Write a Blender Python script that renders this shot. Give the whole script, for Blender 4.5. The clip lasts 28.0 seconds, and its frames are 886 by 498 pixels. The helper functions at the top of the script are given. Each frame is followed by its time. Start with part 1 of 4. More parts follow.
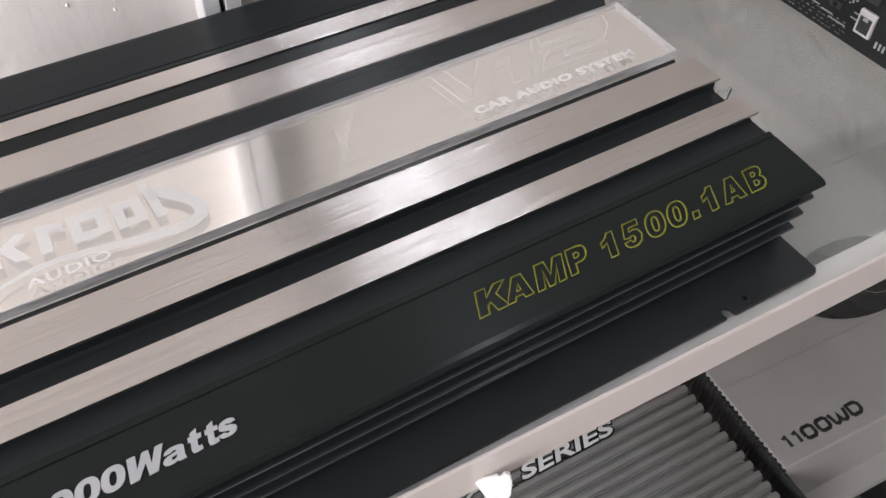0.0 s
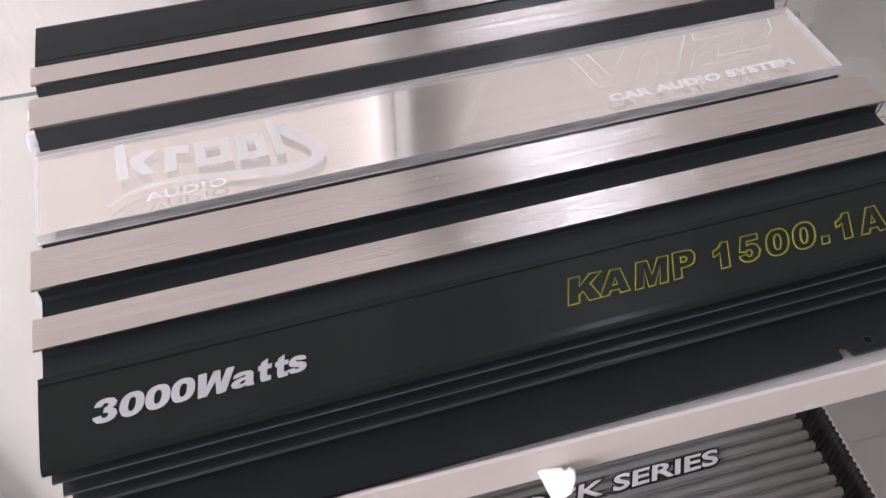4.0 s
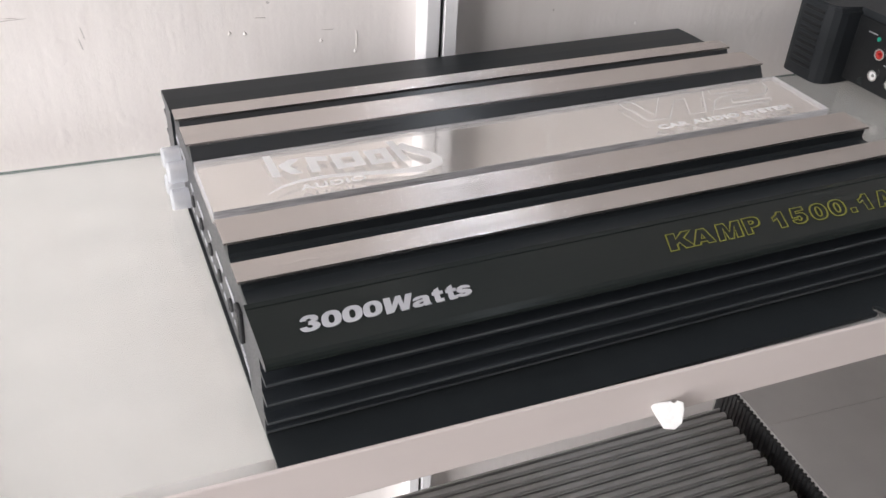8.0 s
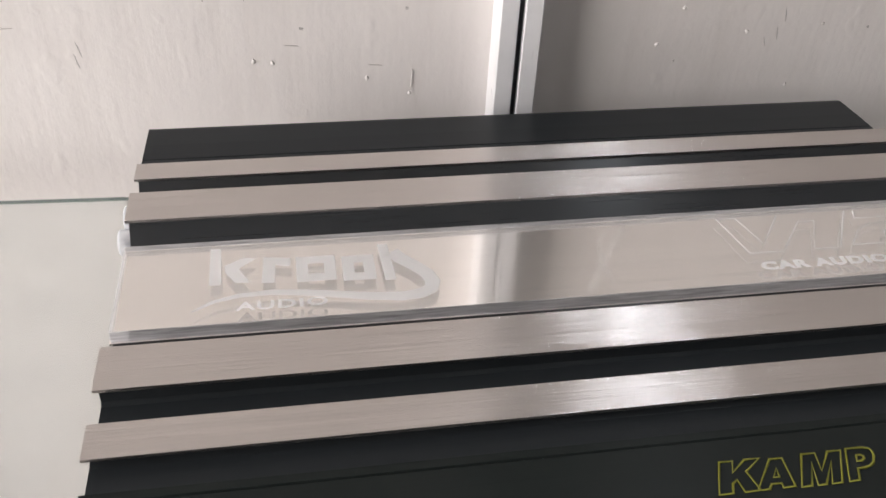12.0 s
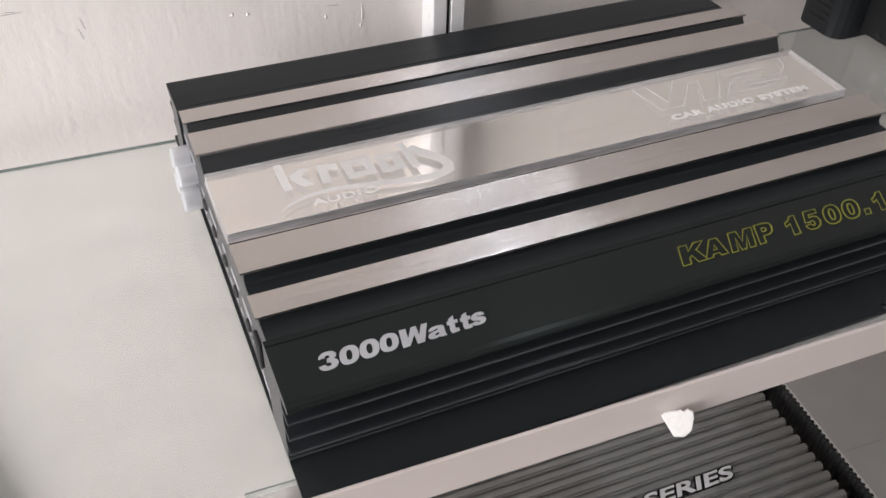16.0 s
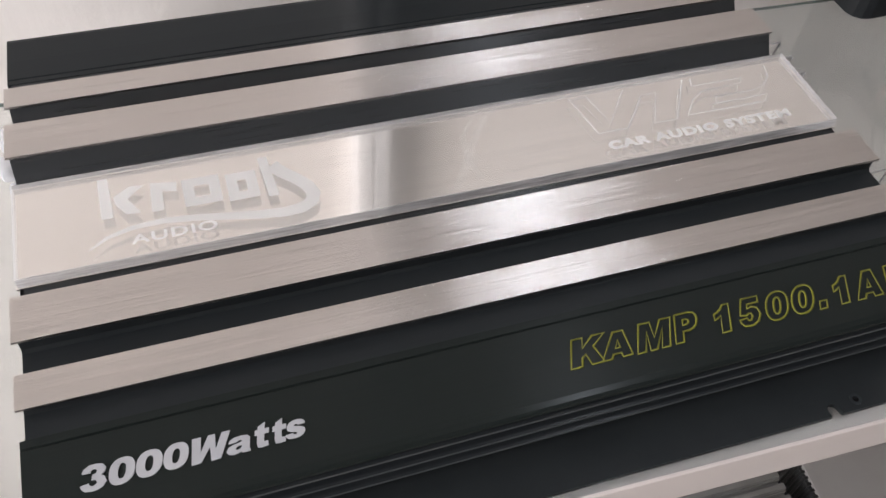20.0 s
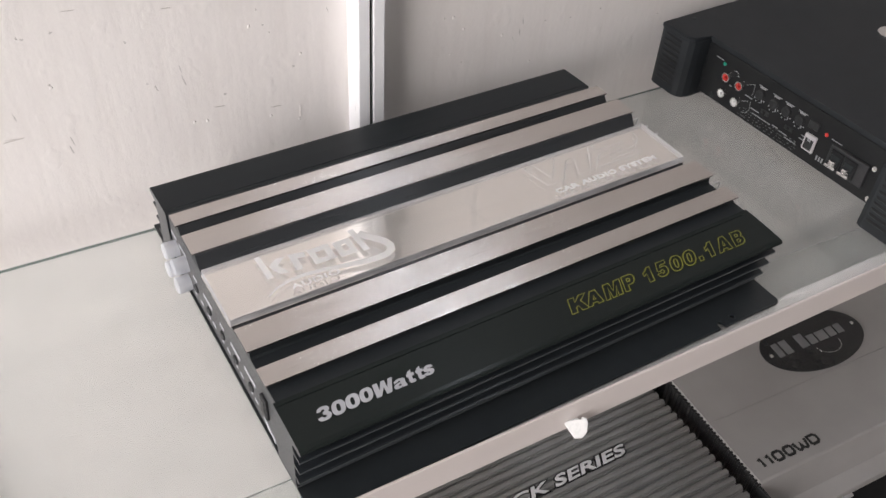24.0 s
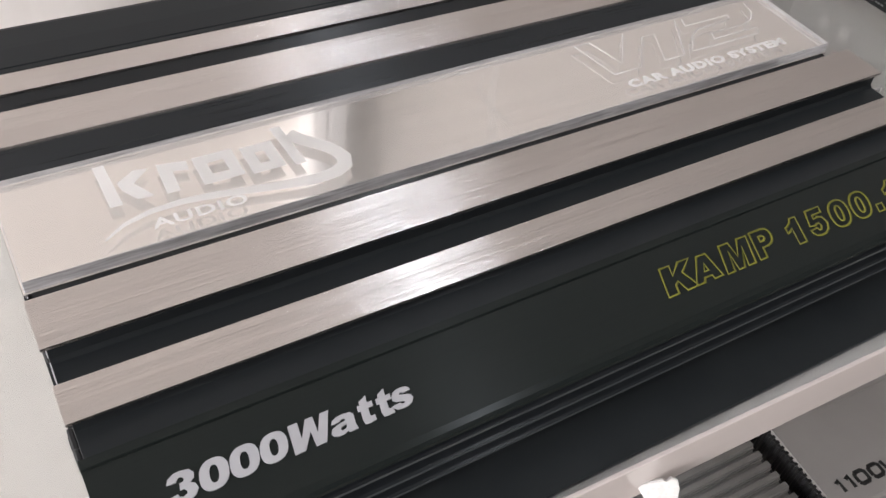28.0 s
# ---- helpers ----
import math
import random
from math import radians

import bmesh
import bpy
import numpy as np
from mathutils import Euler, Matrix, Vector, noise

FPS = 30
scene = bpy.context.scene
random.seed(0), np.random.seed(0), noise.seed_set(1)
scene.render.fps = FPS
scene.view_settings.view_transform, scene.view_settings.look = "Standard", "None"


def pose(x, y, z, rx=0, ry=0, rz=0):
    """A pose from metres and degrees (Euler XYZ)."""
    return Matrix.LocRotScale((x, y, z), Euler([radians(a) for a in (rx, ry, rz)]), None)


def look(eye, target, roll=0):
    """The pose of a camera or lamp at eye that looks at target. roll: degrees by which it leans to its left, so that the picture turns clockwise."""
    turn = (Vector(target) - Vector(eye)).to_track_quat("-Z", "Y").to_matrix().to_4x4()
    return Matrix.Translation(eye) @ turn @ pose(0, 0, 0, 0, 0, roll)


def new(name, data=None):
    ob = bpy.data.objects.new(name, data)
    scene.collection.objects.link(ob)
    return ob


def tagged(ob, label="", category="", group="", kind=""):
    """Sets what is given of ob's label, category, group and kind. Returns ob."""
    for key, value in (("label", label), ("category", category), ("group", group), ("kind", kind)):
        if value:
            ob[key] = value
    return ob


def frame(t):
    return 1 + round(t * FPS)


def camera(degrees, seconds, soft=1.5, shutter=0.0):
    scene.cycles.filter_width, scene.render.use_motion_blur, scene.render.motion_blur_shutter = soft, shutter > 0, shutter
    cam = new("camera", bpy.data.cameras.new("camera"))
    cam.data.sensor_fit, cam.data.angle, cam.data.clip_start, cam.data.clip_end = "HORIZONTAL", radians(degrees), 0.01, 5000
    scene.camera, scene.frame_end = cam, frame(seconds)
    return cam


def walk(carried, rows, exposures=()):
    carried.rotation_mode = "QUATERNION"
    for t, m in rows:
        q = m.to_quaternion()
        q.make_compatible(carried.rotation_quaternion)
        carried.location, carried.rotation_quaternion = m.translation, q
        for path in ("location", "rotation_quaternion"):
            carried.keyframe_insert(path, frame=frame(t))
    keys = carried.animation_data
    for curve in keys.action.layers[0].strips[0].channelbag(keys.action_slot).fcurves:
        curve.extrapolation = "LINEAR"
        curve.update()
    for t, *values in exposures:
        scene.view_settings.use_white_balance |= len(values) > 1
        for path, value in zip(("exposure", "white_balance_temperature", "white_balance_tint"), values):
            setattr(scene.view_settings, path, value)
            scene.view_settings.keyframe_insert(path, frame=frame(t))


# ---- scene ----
cam = camera(52.7, 28.0, 1.5)
PATH = [
    (0, (0.06486, -0.19091, 0.30758), (0.7561, 0.9335, -1.1951), 1.17),
    (0.5, (0.12021, -0.14079, 0.25669), (0.7742, 0.9121, -1.3129), 1.58),
    (1, (0.16518, -0.11078, 0.2176), (0.7429, 0.9081, -1.4036), -0.21),
    (1.5, (0.18435, -0.09637, 0.19579), (0.7577, 0.8986, -1.4417), -0.07),
    (2, (0.18124, -0.09638, 0.19105), (0.7962, 0.9076, -1.4257), 1.32),
    (2.5, (0.18094, -0.11229, 0.2102), (0.7196, 0.927, -1.4114), -1.98),
    (3, (0.13293, -0.16957, 0.25123), (0.7159, 0.9722, -1.2838), 0.43),
    (3.5, (0.09867, -0.19248, 0.2845), (0.5696, 1.0076, -1.2446), 0.93),
    (4, (0.08291, -0.2016, 0.2984), (0.4554, 1.0517, -1.215), -0.47),
    (4.5, (0.08277, -0.19537, 0.28817), (0.4575, 1.1443, -1.1488), 0.59),
    (6.5, (-0.04517, -0.29827, 0.25521), (0.6154, 1.2533, -0.8201), 3.54),
    (7, (-0.04667, -0.29204, 0.24458), (0.6352, 1.252, -0.8282), 3.34),
    (7.5, (-0.04699, -0.28638, 0.24822), (0.5070, 0.9340, -0.6258), 3.37),
    (8, (-0.0433, -0.28105, 0.25988), (0.6464, 1.2185, -0.8696), 3.23),
    (8.5, (-0.04453, -0.27389, 0.26567), (0.5133, 0.9056, -0.6605), 3.60),
    (9, (-0.04212, -0.25519, 0.28293), (0.6593, 1.1188, -0.99), 4.48),
    (9.5, (-0.03051, -0.21474, 0.30202), (0.6721, 1.0019, -1.1214), 6.73),
    (10, (0.00061, -0.17362, 0.30105), (0.6679, 0.9665, -1.2006), 6.53),
    (10.5, (0.02919, -0.15753, 0.29268), (0.6338, 0.9849, -1.2335), 4.91),
    (11, (0.0446, -0.16249, 0.28482), (0.559, 1.0698, -1.2041), 3.89),
    (11.5, (0.06274, -0.16298, 0.27549), (0.4555, 1.2569, -1.0772), 3.00),
    (12, (0.0653, -0.17725, 0.25499), (0.3773, 1.3867, -0.9519), 3.11),
    (12.5, (0.03021, -0.18195, 0.24071), (0.5202, 1.3719, -0.9193), 5.83),
    (13, (-0.03485, -0.1946, 0.21395), (0.7304, 1.2929, -0.8823), 9.19),
    (13.5, (-0.07639, -0.21859, 0.20196), (0.8243, 1.2158, -0.8617), 8.90),
    (15.5, (-0.0831, -0.25736, 0.2884), (0.7029, 1.0945, -0.9584), 4.12),
    (16, (-0.03494, -0.2497, 0.30461), (0.5889, 1.1148, -1.0179), 2.21),
    (16.5, (0.03817, -0.23255, 0.30225), (0.429, 1.1952, -1.0427), 0.36),
    (17, (0.09893, -0.2301, 0.30211), (0.2673, 1.2164, -1.0688), -1.78),
    (17.5, (0.13863, -0.23755, 0.32348), (0.1654, 1.1772, -1.09), -4.84),
    (18, (0.15633, -0.22646, 0.34491), (0.1555, 1.0823, -1.1675), -5.60),
    (18.5, (0.14122, -0.21775, 0.35793), (0.1970, 0.7912, -0.8826), -2.07),
    (19, (0.14655, -0.20943, 0.35506), (0.2237, 1.0338, -1.2097), -2.38),
    (19.5, (0.11957, -0.18993, 0.34351), (0.3297, 1.0234, -1.2325), 0.31),
    (20, (0.07049, -0.16848, 0.31017), (0.5535, 1.0052, -1.2355), 5.70),
    (20.5, (0.01455, -0.16881, 0.29033), (0.5014, 0.7684, -0.9116), 7.49),
    (21, (-0.01846, -0.18833, 0.30378), (0.6956, 0.9955, -1.1414), 7.85),
    (21.5, (-0.04357, -0.21511, 0.31518), (0.7318, 1.0028, -1.0688), 7.35),
    (23.5, (-0.07782, -0.29451, 0.41481), (0.7159, 0.9524, -0.9324), 3.39),
    (24, (-0.09076, -0.29549, 0.42388), (0.7323, 0.9426, -0.9139), 3.93),
    (24.5, (-0.10435, -0.30225, 0.41932), (0.7385, 0.9521, -0.8908), 4.27),
    (25, (-0.09137, -0.33569, 0.3989), (0.6866, 1.0392, -0.8276), 2.49),
    (25.5, (-0.07551, -0.37313, 0.37424), (0.6432, 1.0871, -0.7881), 1.70),
    (26, (-0.0622, -0.32006, 0.35741), (0.6742, 1.0863, -0.859), 2.73),
    (26.5, (-0.05228, -0.27653, 0.34076), (0.7098, 1.0737, -0.9226), 4.16),
    (27, (-0.04229, -0.23136, 0.31829), (0.7508, 1.0649, -0.9819), 5.62),
    (27.5, (-0.018, -0.18561, 0.28056), (0.801, 1.052, -1.0602), 6.60),
    (28, (0.00247, -0.14843, 0.2554), (0.8266, 0.9879, -1.1692), 8.20),
]
walk(cam, [(t, look(eye, target, roll)) for t, eye, target, roll in PATH],
     [(0, 0.12, 6350, 10), (1, -0.13, 6600, 10), (2, 0.27, 6550, 10), (3, 0.59, 6320, 13), (4, 0.19, 6320, 17), (7, 0.04, 6360, 10), (9, 0.13, 6320, 10), (10, 0.02, 6500, 10), (12, -0.15, 6550, 10), (13, 0.07, 6350, 10), (16, -0.08, 6450, 10), (17, 0.05, 6500, 10), (18, 0.00, 6550, 10), (20, 0.02, 6400, 10), (24, -0.06, 6450, 10), (25, -0.13, 6500, 10), (26, 0.00, 6400, 10), (27, 0.09, 6400, 10), (28, 0.10, 6450, 10)])

# ---- light: daylight from the shop entrance, one ceiling lamp ----
world = bpy.data.worlds.new("sky")
scene.world = world
world.use_nodes = True
wn = world.node_tree.nodes
sky = wn.new("ShaderNodeTexSky")
sky.sky_type = 'NISHITA'
sky.sun_disc = False
sky.sun_elevation, sky.sun_rotation = radians(40), radians(-120)
world.node_tree.links.new(sky.outputs[0], wn["Background"].inputs[0])
wn["Background"].inputs[1].default_value = 0.08


def area(name, eye, target, w, h, power, colour):
    data = bpy.data.lights.new(name, 'AREA')
    data.shape, data.size, data.size_y, data.energy, data.color = 'RECTANGLE', w, h, power, colour
    ob = new(name, data)
    ob.matrix_world = look(eye, target)
    return ob


area("entrance_daylight", (-3.40, -1.40, 0.75), (0.3, -0.20, 0.10), 2.8, 3.5, 315, (1.0, 0.938, 0.920))
# a ceiling tube runs from above the shelf towards the front of the shop
LAMP_POSE = pose(0.795, -0.27, 1.75, 0, 0, 6.5)
glow = area("ceiling_light_glow", (0, 0, 1), (0, 0, 0), 0.04, 0.75, 3.6, (0.86, 0.915, 1.0))
glow.matrix_world = LAMP_POSE @ pose(0, 0, -0.085)

# ---- materials ----


def node_mat(name):
    m = bpy.data.materials.new(name)
    m.use_nodes = True
    nt = m.node_tree
    return m, nt.nodes, nt.links, nt.nodes["Principled BSDF"]


def coords(n, l, scale):
    tc, mp = n.new("ShaderNodeTexCoord"), n.new("ShaderNodeMapping")
    mp.inputs["Scale"].default_value = scale
    l.new(tc.outputs["Object"], mp.inputs["Vector"])
    return mp.outputs[0]


def noise_tex(n, l, vec, scale, detail=4.0, rough=0.55):
    t = n.new("ShaderNodeTexNoise")
    t.inputs["Scale"].default_value, t.inputs["Detail"].default_value, t.inputs["Roughness"].default_value = scale, detail, rough
    l.new(vec, t.inputs["Vector"])
    return t.outputs["Fac"]


def ramp(n, l, fac, stops):
    r = n.new("ShaderNodeValToRGB")
    e = r.color_ramp.elements
    while len(e) < len(stops):
        e.new(0.5)
    for el, (p, c) in zip(e, stops):
        el.position, el.color = p, (*c, 1) if len(c) == 3 else c
    l.new(fac, r.inputs[0])
    return r.outputs[0]


def bump(n, l, height, strength, dist, b):
    k = n.new("ShaderNodeBump")
    k.inputs["Strength"].default_value, k.inputs["Distance"].default_value = strength, dist
    l.new(height, k.inputs["Height"])
    l.new(k.outputs[0], b.inputs["Normal"])


def surface(name, c1, c2, rough=0.5, metal=0.0, scale=(40, 40, 40), fine=(300, 300, 300), relief=0.05, rough_var=0.08, spec=0.5):
    """A surface with two scales of colour and gloss variation and a fine relief."""
    m, n, l, b = node_mat(name)
    big = noise_tex(n, l, coords(n, l, scale), 1.0)
    small = noise_tex(n, l, coords(n, l, fine), 1.0, 2.0)
    l.new(ramp(n, l, big, [(0.3, c1), (0.7, c2)]), b.inputs["Base Color"])
    lo, hi = max(0.02, rough - rough_var), rough + rough_var
    l.new(ramp(n, l, small, [(0.3, (lo,) * 3), (0.7, (hi,) * 3)]), b.inputs["Roughness"])
    b.inputs["Metallic"].default_value = metal
    b.inputs["Specular IOR Level"].default_value = spec
    if relief:
        bump(n, l, small, relief, 0.0004, b)
    return m


def brushed(name, colour, rough, aniso, stretch=(3, 900, 900), metal=1.0, relief=0.12, spec=0.5, streaky=0.12):
    """Metal brushed along x."""
    m, n, l, b = node_mat(name)
    lines = noise_tex(n, l, coords(n, l, stretch), 1.0, 3.0, 0.7)
    patches = noise_tex(n, l, coords(n, l, (9, 60, 60)), 1.0, 2.0)
    c = ramp(n, l, lines, [(0.25, tuple(v * 0.92 for v in colour)), (0.75, tuple(min(1, v * 1.05) for v in colour))])
    l.new(c, b.inputs["Base Color"])
    streaks = noise_tex(n, l, coords(n, l, (16, 2600, 2600)), 1.0, 2.0)
    blend = n.new("ShaderNodeMath")
    blend.operation = 'MULTIPLY_ADD'
    blend.inputs[1].default_value = 0.35
    l.new(patches, blend.inputs[0])
    l.new(streaks, blend.inputs[2])
    l.new(ramp(n, l, blend.outputs[0], [(0.45, (rough * (1 - streaky),) * 3), (0.9, (rough * (1 + streaky),) * 3)]), b.inputs["Roughness"])
    b.inputs["Metallic"].default_value = metal
    b.inputs["Specular IOR Level"].default_value = spec
    b.inputs["Anisotropic"].default_value = aniso
    vec = n.new("ShaderNodeCombineXYZ")
    vec.inputs[1].default_value = 1.0
    l.new(vec.outputs[0], b.inputs["Tangent"])
    bump(n, l, lines, relief, 0.0003, b)
    return m


def wall_mat():
    m, n, l, b = node_mat("painted_plaster")
    big = noise_tex(n, l, coords(n, l, (6, 6, 6)), 1.0, 5.0)
    streak = noise_tex(n, l, coords(n, l, (70, 70, 9)), 1.0, 4.0)
    fine = noise_tex(n, l, coords(n, l, (160, 160, 160)), 1.0, 5.0, 0.65)
    c1 = ramp(n, l, big, [(0.25, (0.775, 0.74, 0.715)), (0.75, (0.825, 0.795, 0.775))])
    mix = n.new("ShaderNodeMix")
    mix.data_type, mix.blend_type = 'RGBA', 'MULTIPLY'
    mix.inputs[0].default_value = 0.5
    l.new(c1, mix.inputs[6])
    l.new(ramp(n, l, streak, [(0.25, (0.90, 0.89, 0.88)), (0.5, (1, 1, 1))]), mix.inputs[7])
    # scuffs: sparse dark scratches
    sv = n.new("ShaderNodeTexVoronoi")
    sv.inputs["Scale"].default_value = 1.0
    l.new(coords(n, l, (16, 16, 11)), sv.inputs["Vector"])
    sn = noise_tex(n, l, coords(n, l, (240, 240, 70)), 1.0, 4.0)
    add = n.new("ShaderNodeMath")
    add.operation = 'MULTIPLY_ADD'
    add.inputs[1].default_value = 0.22
    l.new(sn, add.inputs[0])
    l.new(sv.outputs["Distance"], add.inputs[2])
    mix2 = n.new("ShaderNodeMix")
    mix2.data_type, mix2.blend_type = 'RGBA', 'MIX'
    l.new(ramp(n, l, add.outputs[0], [(0.115, (1, 1, 1)), (0.15, (0, 0, 0))]), mix2.inputs[0])
    l.new(mix.outputs[2], mix2.inputs[6])
    mix2.inputs[7].default_value = (0.60, 0.57, 0.545, 1)
    l.new(mix2.outputs[2], b.inputs["Base Color"])
    b.inputs["Roughness"].default_value = 0.40
    b.inputs["Specular IOR Level"].default_value = 0.45
    sm = n.new("ShaderNodeMath")
    sm.operation = 'MULTIPLY_ADD'
    sm.inputs[1].default_value = 0.5
    l.new(fine, sm.inputs[0])
    l.new(streak, sm.inputs[2])
    blister = noise_tex(n, l, coords(n, l, (55, 55, 40)), 1.0, 2.0)
    s2 = n.new("ShaderNodeMath")
    s2.operation = 'MULTIPLY_ADD'
    s2.inputs[1].default_value = 0.4
    l.new(ramp(n, l, blister, [(0.62, (0, 0, 0)), (0.74, (1, 1, 1))]), s2.inputs[0])
    l.new(sm.outputs[0], s2.inputs[2])
    bump(n, l, s2.outputs[0], 0.33, 0.0013, b)
    return m


def glass_mat(name, colour, rough=0.0, ior=1.5):
    m, n, l, b = node_mat(name)
    g = n.new("ShaderNodeBsdfGlass")
    g.inputs["Color"].default_value, g.inputs["Roughness"].default_value, g.inputs["IOR"].default_value = (*colour, 1), rough, ior
    l.new(g.outputs[0], n["Material Output"].inputs[0])
    return m


def frosted(name, colour, cover):
    """A thin frosted or printed film on clear plastic."""
    m, n, l, b = node_mat(name)
    b.inputs["Base Color"].default_value = (*colour, 1)
    b.inputs["Roughness"].default_value = 0.6
    t, mx = n.new("ShaderNodeBsdfTransparent"), n.new("ShaderNodeMixShader")
    mx.inputs[0].default_value = cover
    l.new(t.outputs[0], mx.inputs[1])
    l.new(b.outputs[0], mx.inputs[2])
    l.new(mx.outputs[0], n["Material Output"].inputs[0])
    return m


WALL = wall_mat()
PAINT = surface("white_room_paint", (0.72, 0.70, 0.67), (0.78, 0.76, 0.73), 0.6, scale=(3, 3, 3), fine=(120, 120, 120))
# darker copy for walls out of view, set to limit bounced light
BOUNCE_GREY = surface("bounce_limiting_grey", (0.46, 0.455, 0.45), (0.52, 0.515, 0.51), 0.6, scale=(3, 3, 3), fine=(120, 120, 120))
FLOOR_M = surface("grey_floor_tile", (0.36, 0.34, 0.32), (0.44, 0.42, 0.40), 0.3, scale=(5, 5, 5))
ALU = surface("satin_aluminium", (0.66, 0.65, 0.66), (0.73, 0.72, 0.73), 0.38, 0.4, fine=(200, 200, 40))
UPRIGHT = surface("white_enamelled_aluminium", (0.78, 0.785, 0.80), (0.84, 0.845, 0.86), 0.35, 0.0, fine=(200, 200, 40), relief=0.02)
BAND = surface("cream_enamelled_trim", (0.73, 0.665, 0.64), (0.77, 0.705, 0.68), 0.08, 0.0, scale=(8, 30, 30), relief=0.02, rough_var=0.03)
GLASS = glass_mat("shelf_glass", (0.962, 0.97, 0.962), 0.0, 1.5)
gn, gl = GLASS.node_tree.nodes, GLASS.node_tree.links
film, haze = gn.new("ShaderNodeBsdfDiffuse"), gn.new("ShaderNodeMixShader")
film.inputs[0].default_value = (0.69, 0.725, 0.715, 1)
gl.new(ramp(gn, gl, noise_tex(gn, gl, coords(gn, gl, (14, 30, 14)), 1.0, 5.0), [(0.25, (0.09,) * 3), (0.75, (0.17,) * 3)]), haze.inputs[0])
gl.new(gn["Glass BSDF"].outputs[0], haze.inputs[1])
gl.new(film.outputs[0], haze.inputs[2])
gl.new(haze.outputs[0], gn["Material Output"].inputs[0])
GLASS_EDGE = surface("green_glass_edge", (0.05, 0.085, 0.075), (0.09, 0.13, 0.115), 0.2, relief=0.0)
SCUFF = surface("grey_scuff", (0.45, 0.42, 0.40), (0.66, 0.63, 0.60), 0.7, fine=(2000, 2000, 2000))
DUST = frosted("pale_dust", (0.74, 0.72, 0.70), 0.2)
SMEAR = frosted("wiping_smear", (0.80, 0.78, 0.76), 0.09)
SMUDGE = frosted("faint_smudge", (0.44, 0.41, 0.38), 0.26)
SLOT = surface("dark_slot", (0.022, 0.023, 0.025), (0.030, 0.031, 0.033), 0.6)
BLACK = brushed("black_anodised_aluminium", (0.0190, 0.0225, 0.0265), 0.285, 1.0, (6, 900, 900), 0.0, 0.10, 1.0, 0.05)
PANEL = brushed("black_brushed_panel", (0.0148, 0.0192, 0.0184), 0.25, 0.9, (5, 1500, 1500), 0.0, 0.02, 0.15, 0.0)
DULL = brushed("blue_black_anodising", (0.0220, 0.0255, 0.0280), 0.34, 0.7, (5, 1500, 1500), 0.0, 0.02, 0.12, 0.0)
FIN = brushed("blue_black_fins", (0.0255, 0.0302, 0.0348), 0.30, 0.9, (5, 1500, 1500), 0.0, 0.02, 0.42, 0.0)
END = surface("dark_grey_end_plate", (0.052, 0.054, 0.058), (0.064, 0.066, 0.070), 0.42, fine=(900, 900, 900), relief=0.06, spec=0.5)
# lighter colour paints in the thin highlight along fin tips and foot edge
TIP_GLINT = surface("fin_tip_glint", (0.075, 0.087, 0.095), (0.125, 0.137, 0.145), 0.36, 0.5, scale=(10, 60, 60), fine=(12, 900, 900), relief=0.0, rough_var=0.02)
STEEL = surface("black_powder_coat", (0.0215, 0.0252, 0.0276), (0.0268, 0.0310, 0.0336), 0.36, fine=(900, 900, 900), relief=0.08, spec=0.28)


def satin_strip():
    """Aluminium brushed along x: reflections stay sharp along the grain and spread far across it."""
    m = brushed("brushed_aluminium", (0.70, 0.66, 0.637), 0.22, 1.0, (4, 1300, 1300), relief=0.5, streaky=0.22)
    n, l = m.node_tree.nodes, m.node_tree.links
    b, g = n["Principled BSDF"], n.new("ShaderNodeBsdfAnisotropic")
    g.distribution = 'BECKMANN'
    g.inputs["Anisotropy"].default_value = -0.89
    for there, here in (("Base Color", "Color"), ("Roughness", "Roughness"), ("Normal", "Normal"), ("Tangent", "Tangent")):
        l.new(b.inputs[there].links[0].from_socket, g.inputs[here])
    l.new(g.outputs[0], n["Material Output"].inputs[0])
    n.remove(b)
    return m


STRIP = satin_strip()
MIRROR = brushed("polished_aluminium", (0.95, 0.915, 0.88), 0.17, 0.8, (3, 1200, 1200), relief=0.006, streaky=0.1)
ACRYLIC = glass_mat("clear_acrylic", (0.996, 0.996, 0.996), 0.0, 1.49)


def milky(name, colour, cover):
    """Etched plastic that scatters light through to its back."""
    m, n, l, b = node_mat(name)
    d, t, c = n.new("ShaderNodeBsdfDiffuse"), n.new("ShaderNodeBsdfTranslucent"), n.new("ShaderNodeBsdfTransparent")
    d.inputs[0].default_value = t.inputs[0].default_value = (*colour, 1)
    m1, m2 = n.new("ShaderNodeMixShader"), n.new("ShaderNodeMixShader")
    m1.inputs[0].default_value, m2.inputs[0].default_value = 0.5, cover
    l.new(d.outputs[0], m1.inputs[1])
    l.new(t.outputs[0], m1.inputs[2])
    l.new(c.outputs[0], m2.inputs[1])
    l.new(m1.outputs[0], m2.inputs[2])
    l.new(m2.outputs[0], n["Material Output"].inputs[0])
    return m


def cut_edge():
    """Saw-cut acrylic: translucent, unevenly frosted along its length."""
    m = milky("satin_cut_edge", (0.66, 0.66, 0.675), 0.8)
    n, l = m.node_tree.nodes, m.node_tree.links
    mixes = [k for k in n if k.bl_idname == "ShaderNodeMixShader"]
    wave = noise_tex(n, l, coords(n, l, (60, 500, 900)), 1.0, 4.0, 0.65)
    l.new(ramp(n, l, wave, [(0.33, (0.52,) * 3), (0.66, (0.92,) * 3)]), mixes[1].inputs[0])
    return m


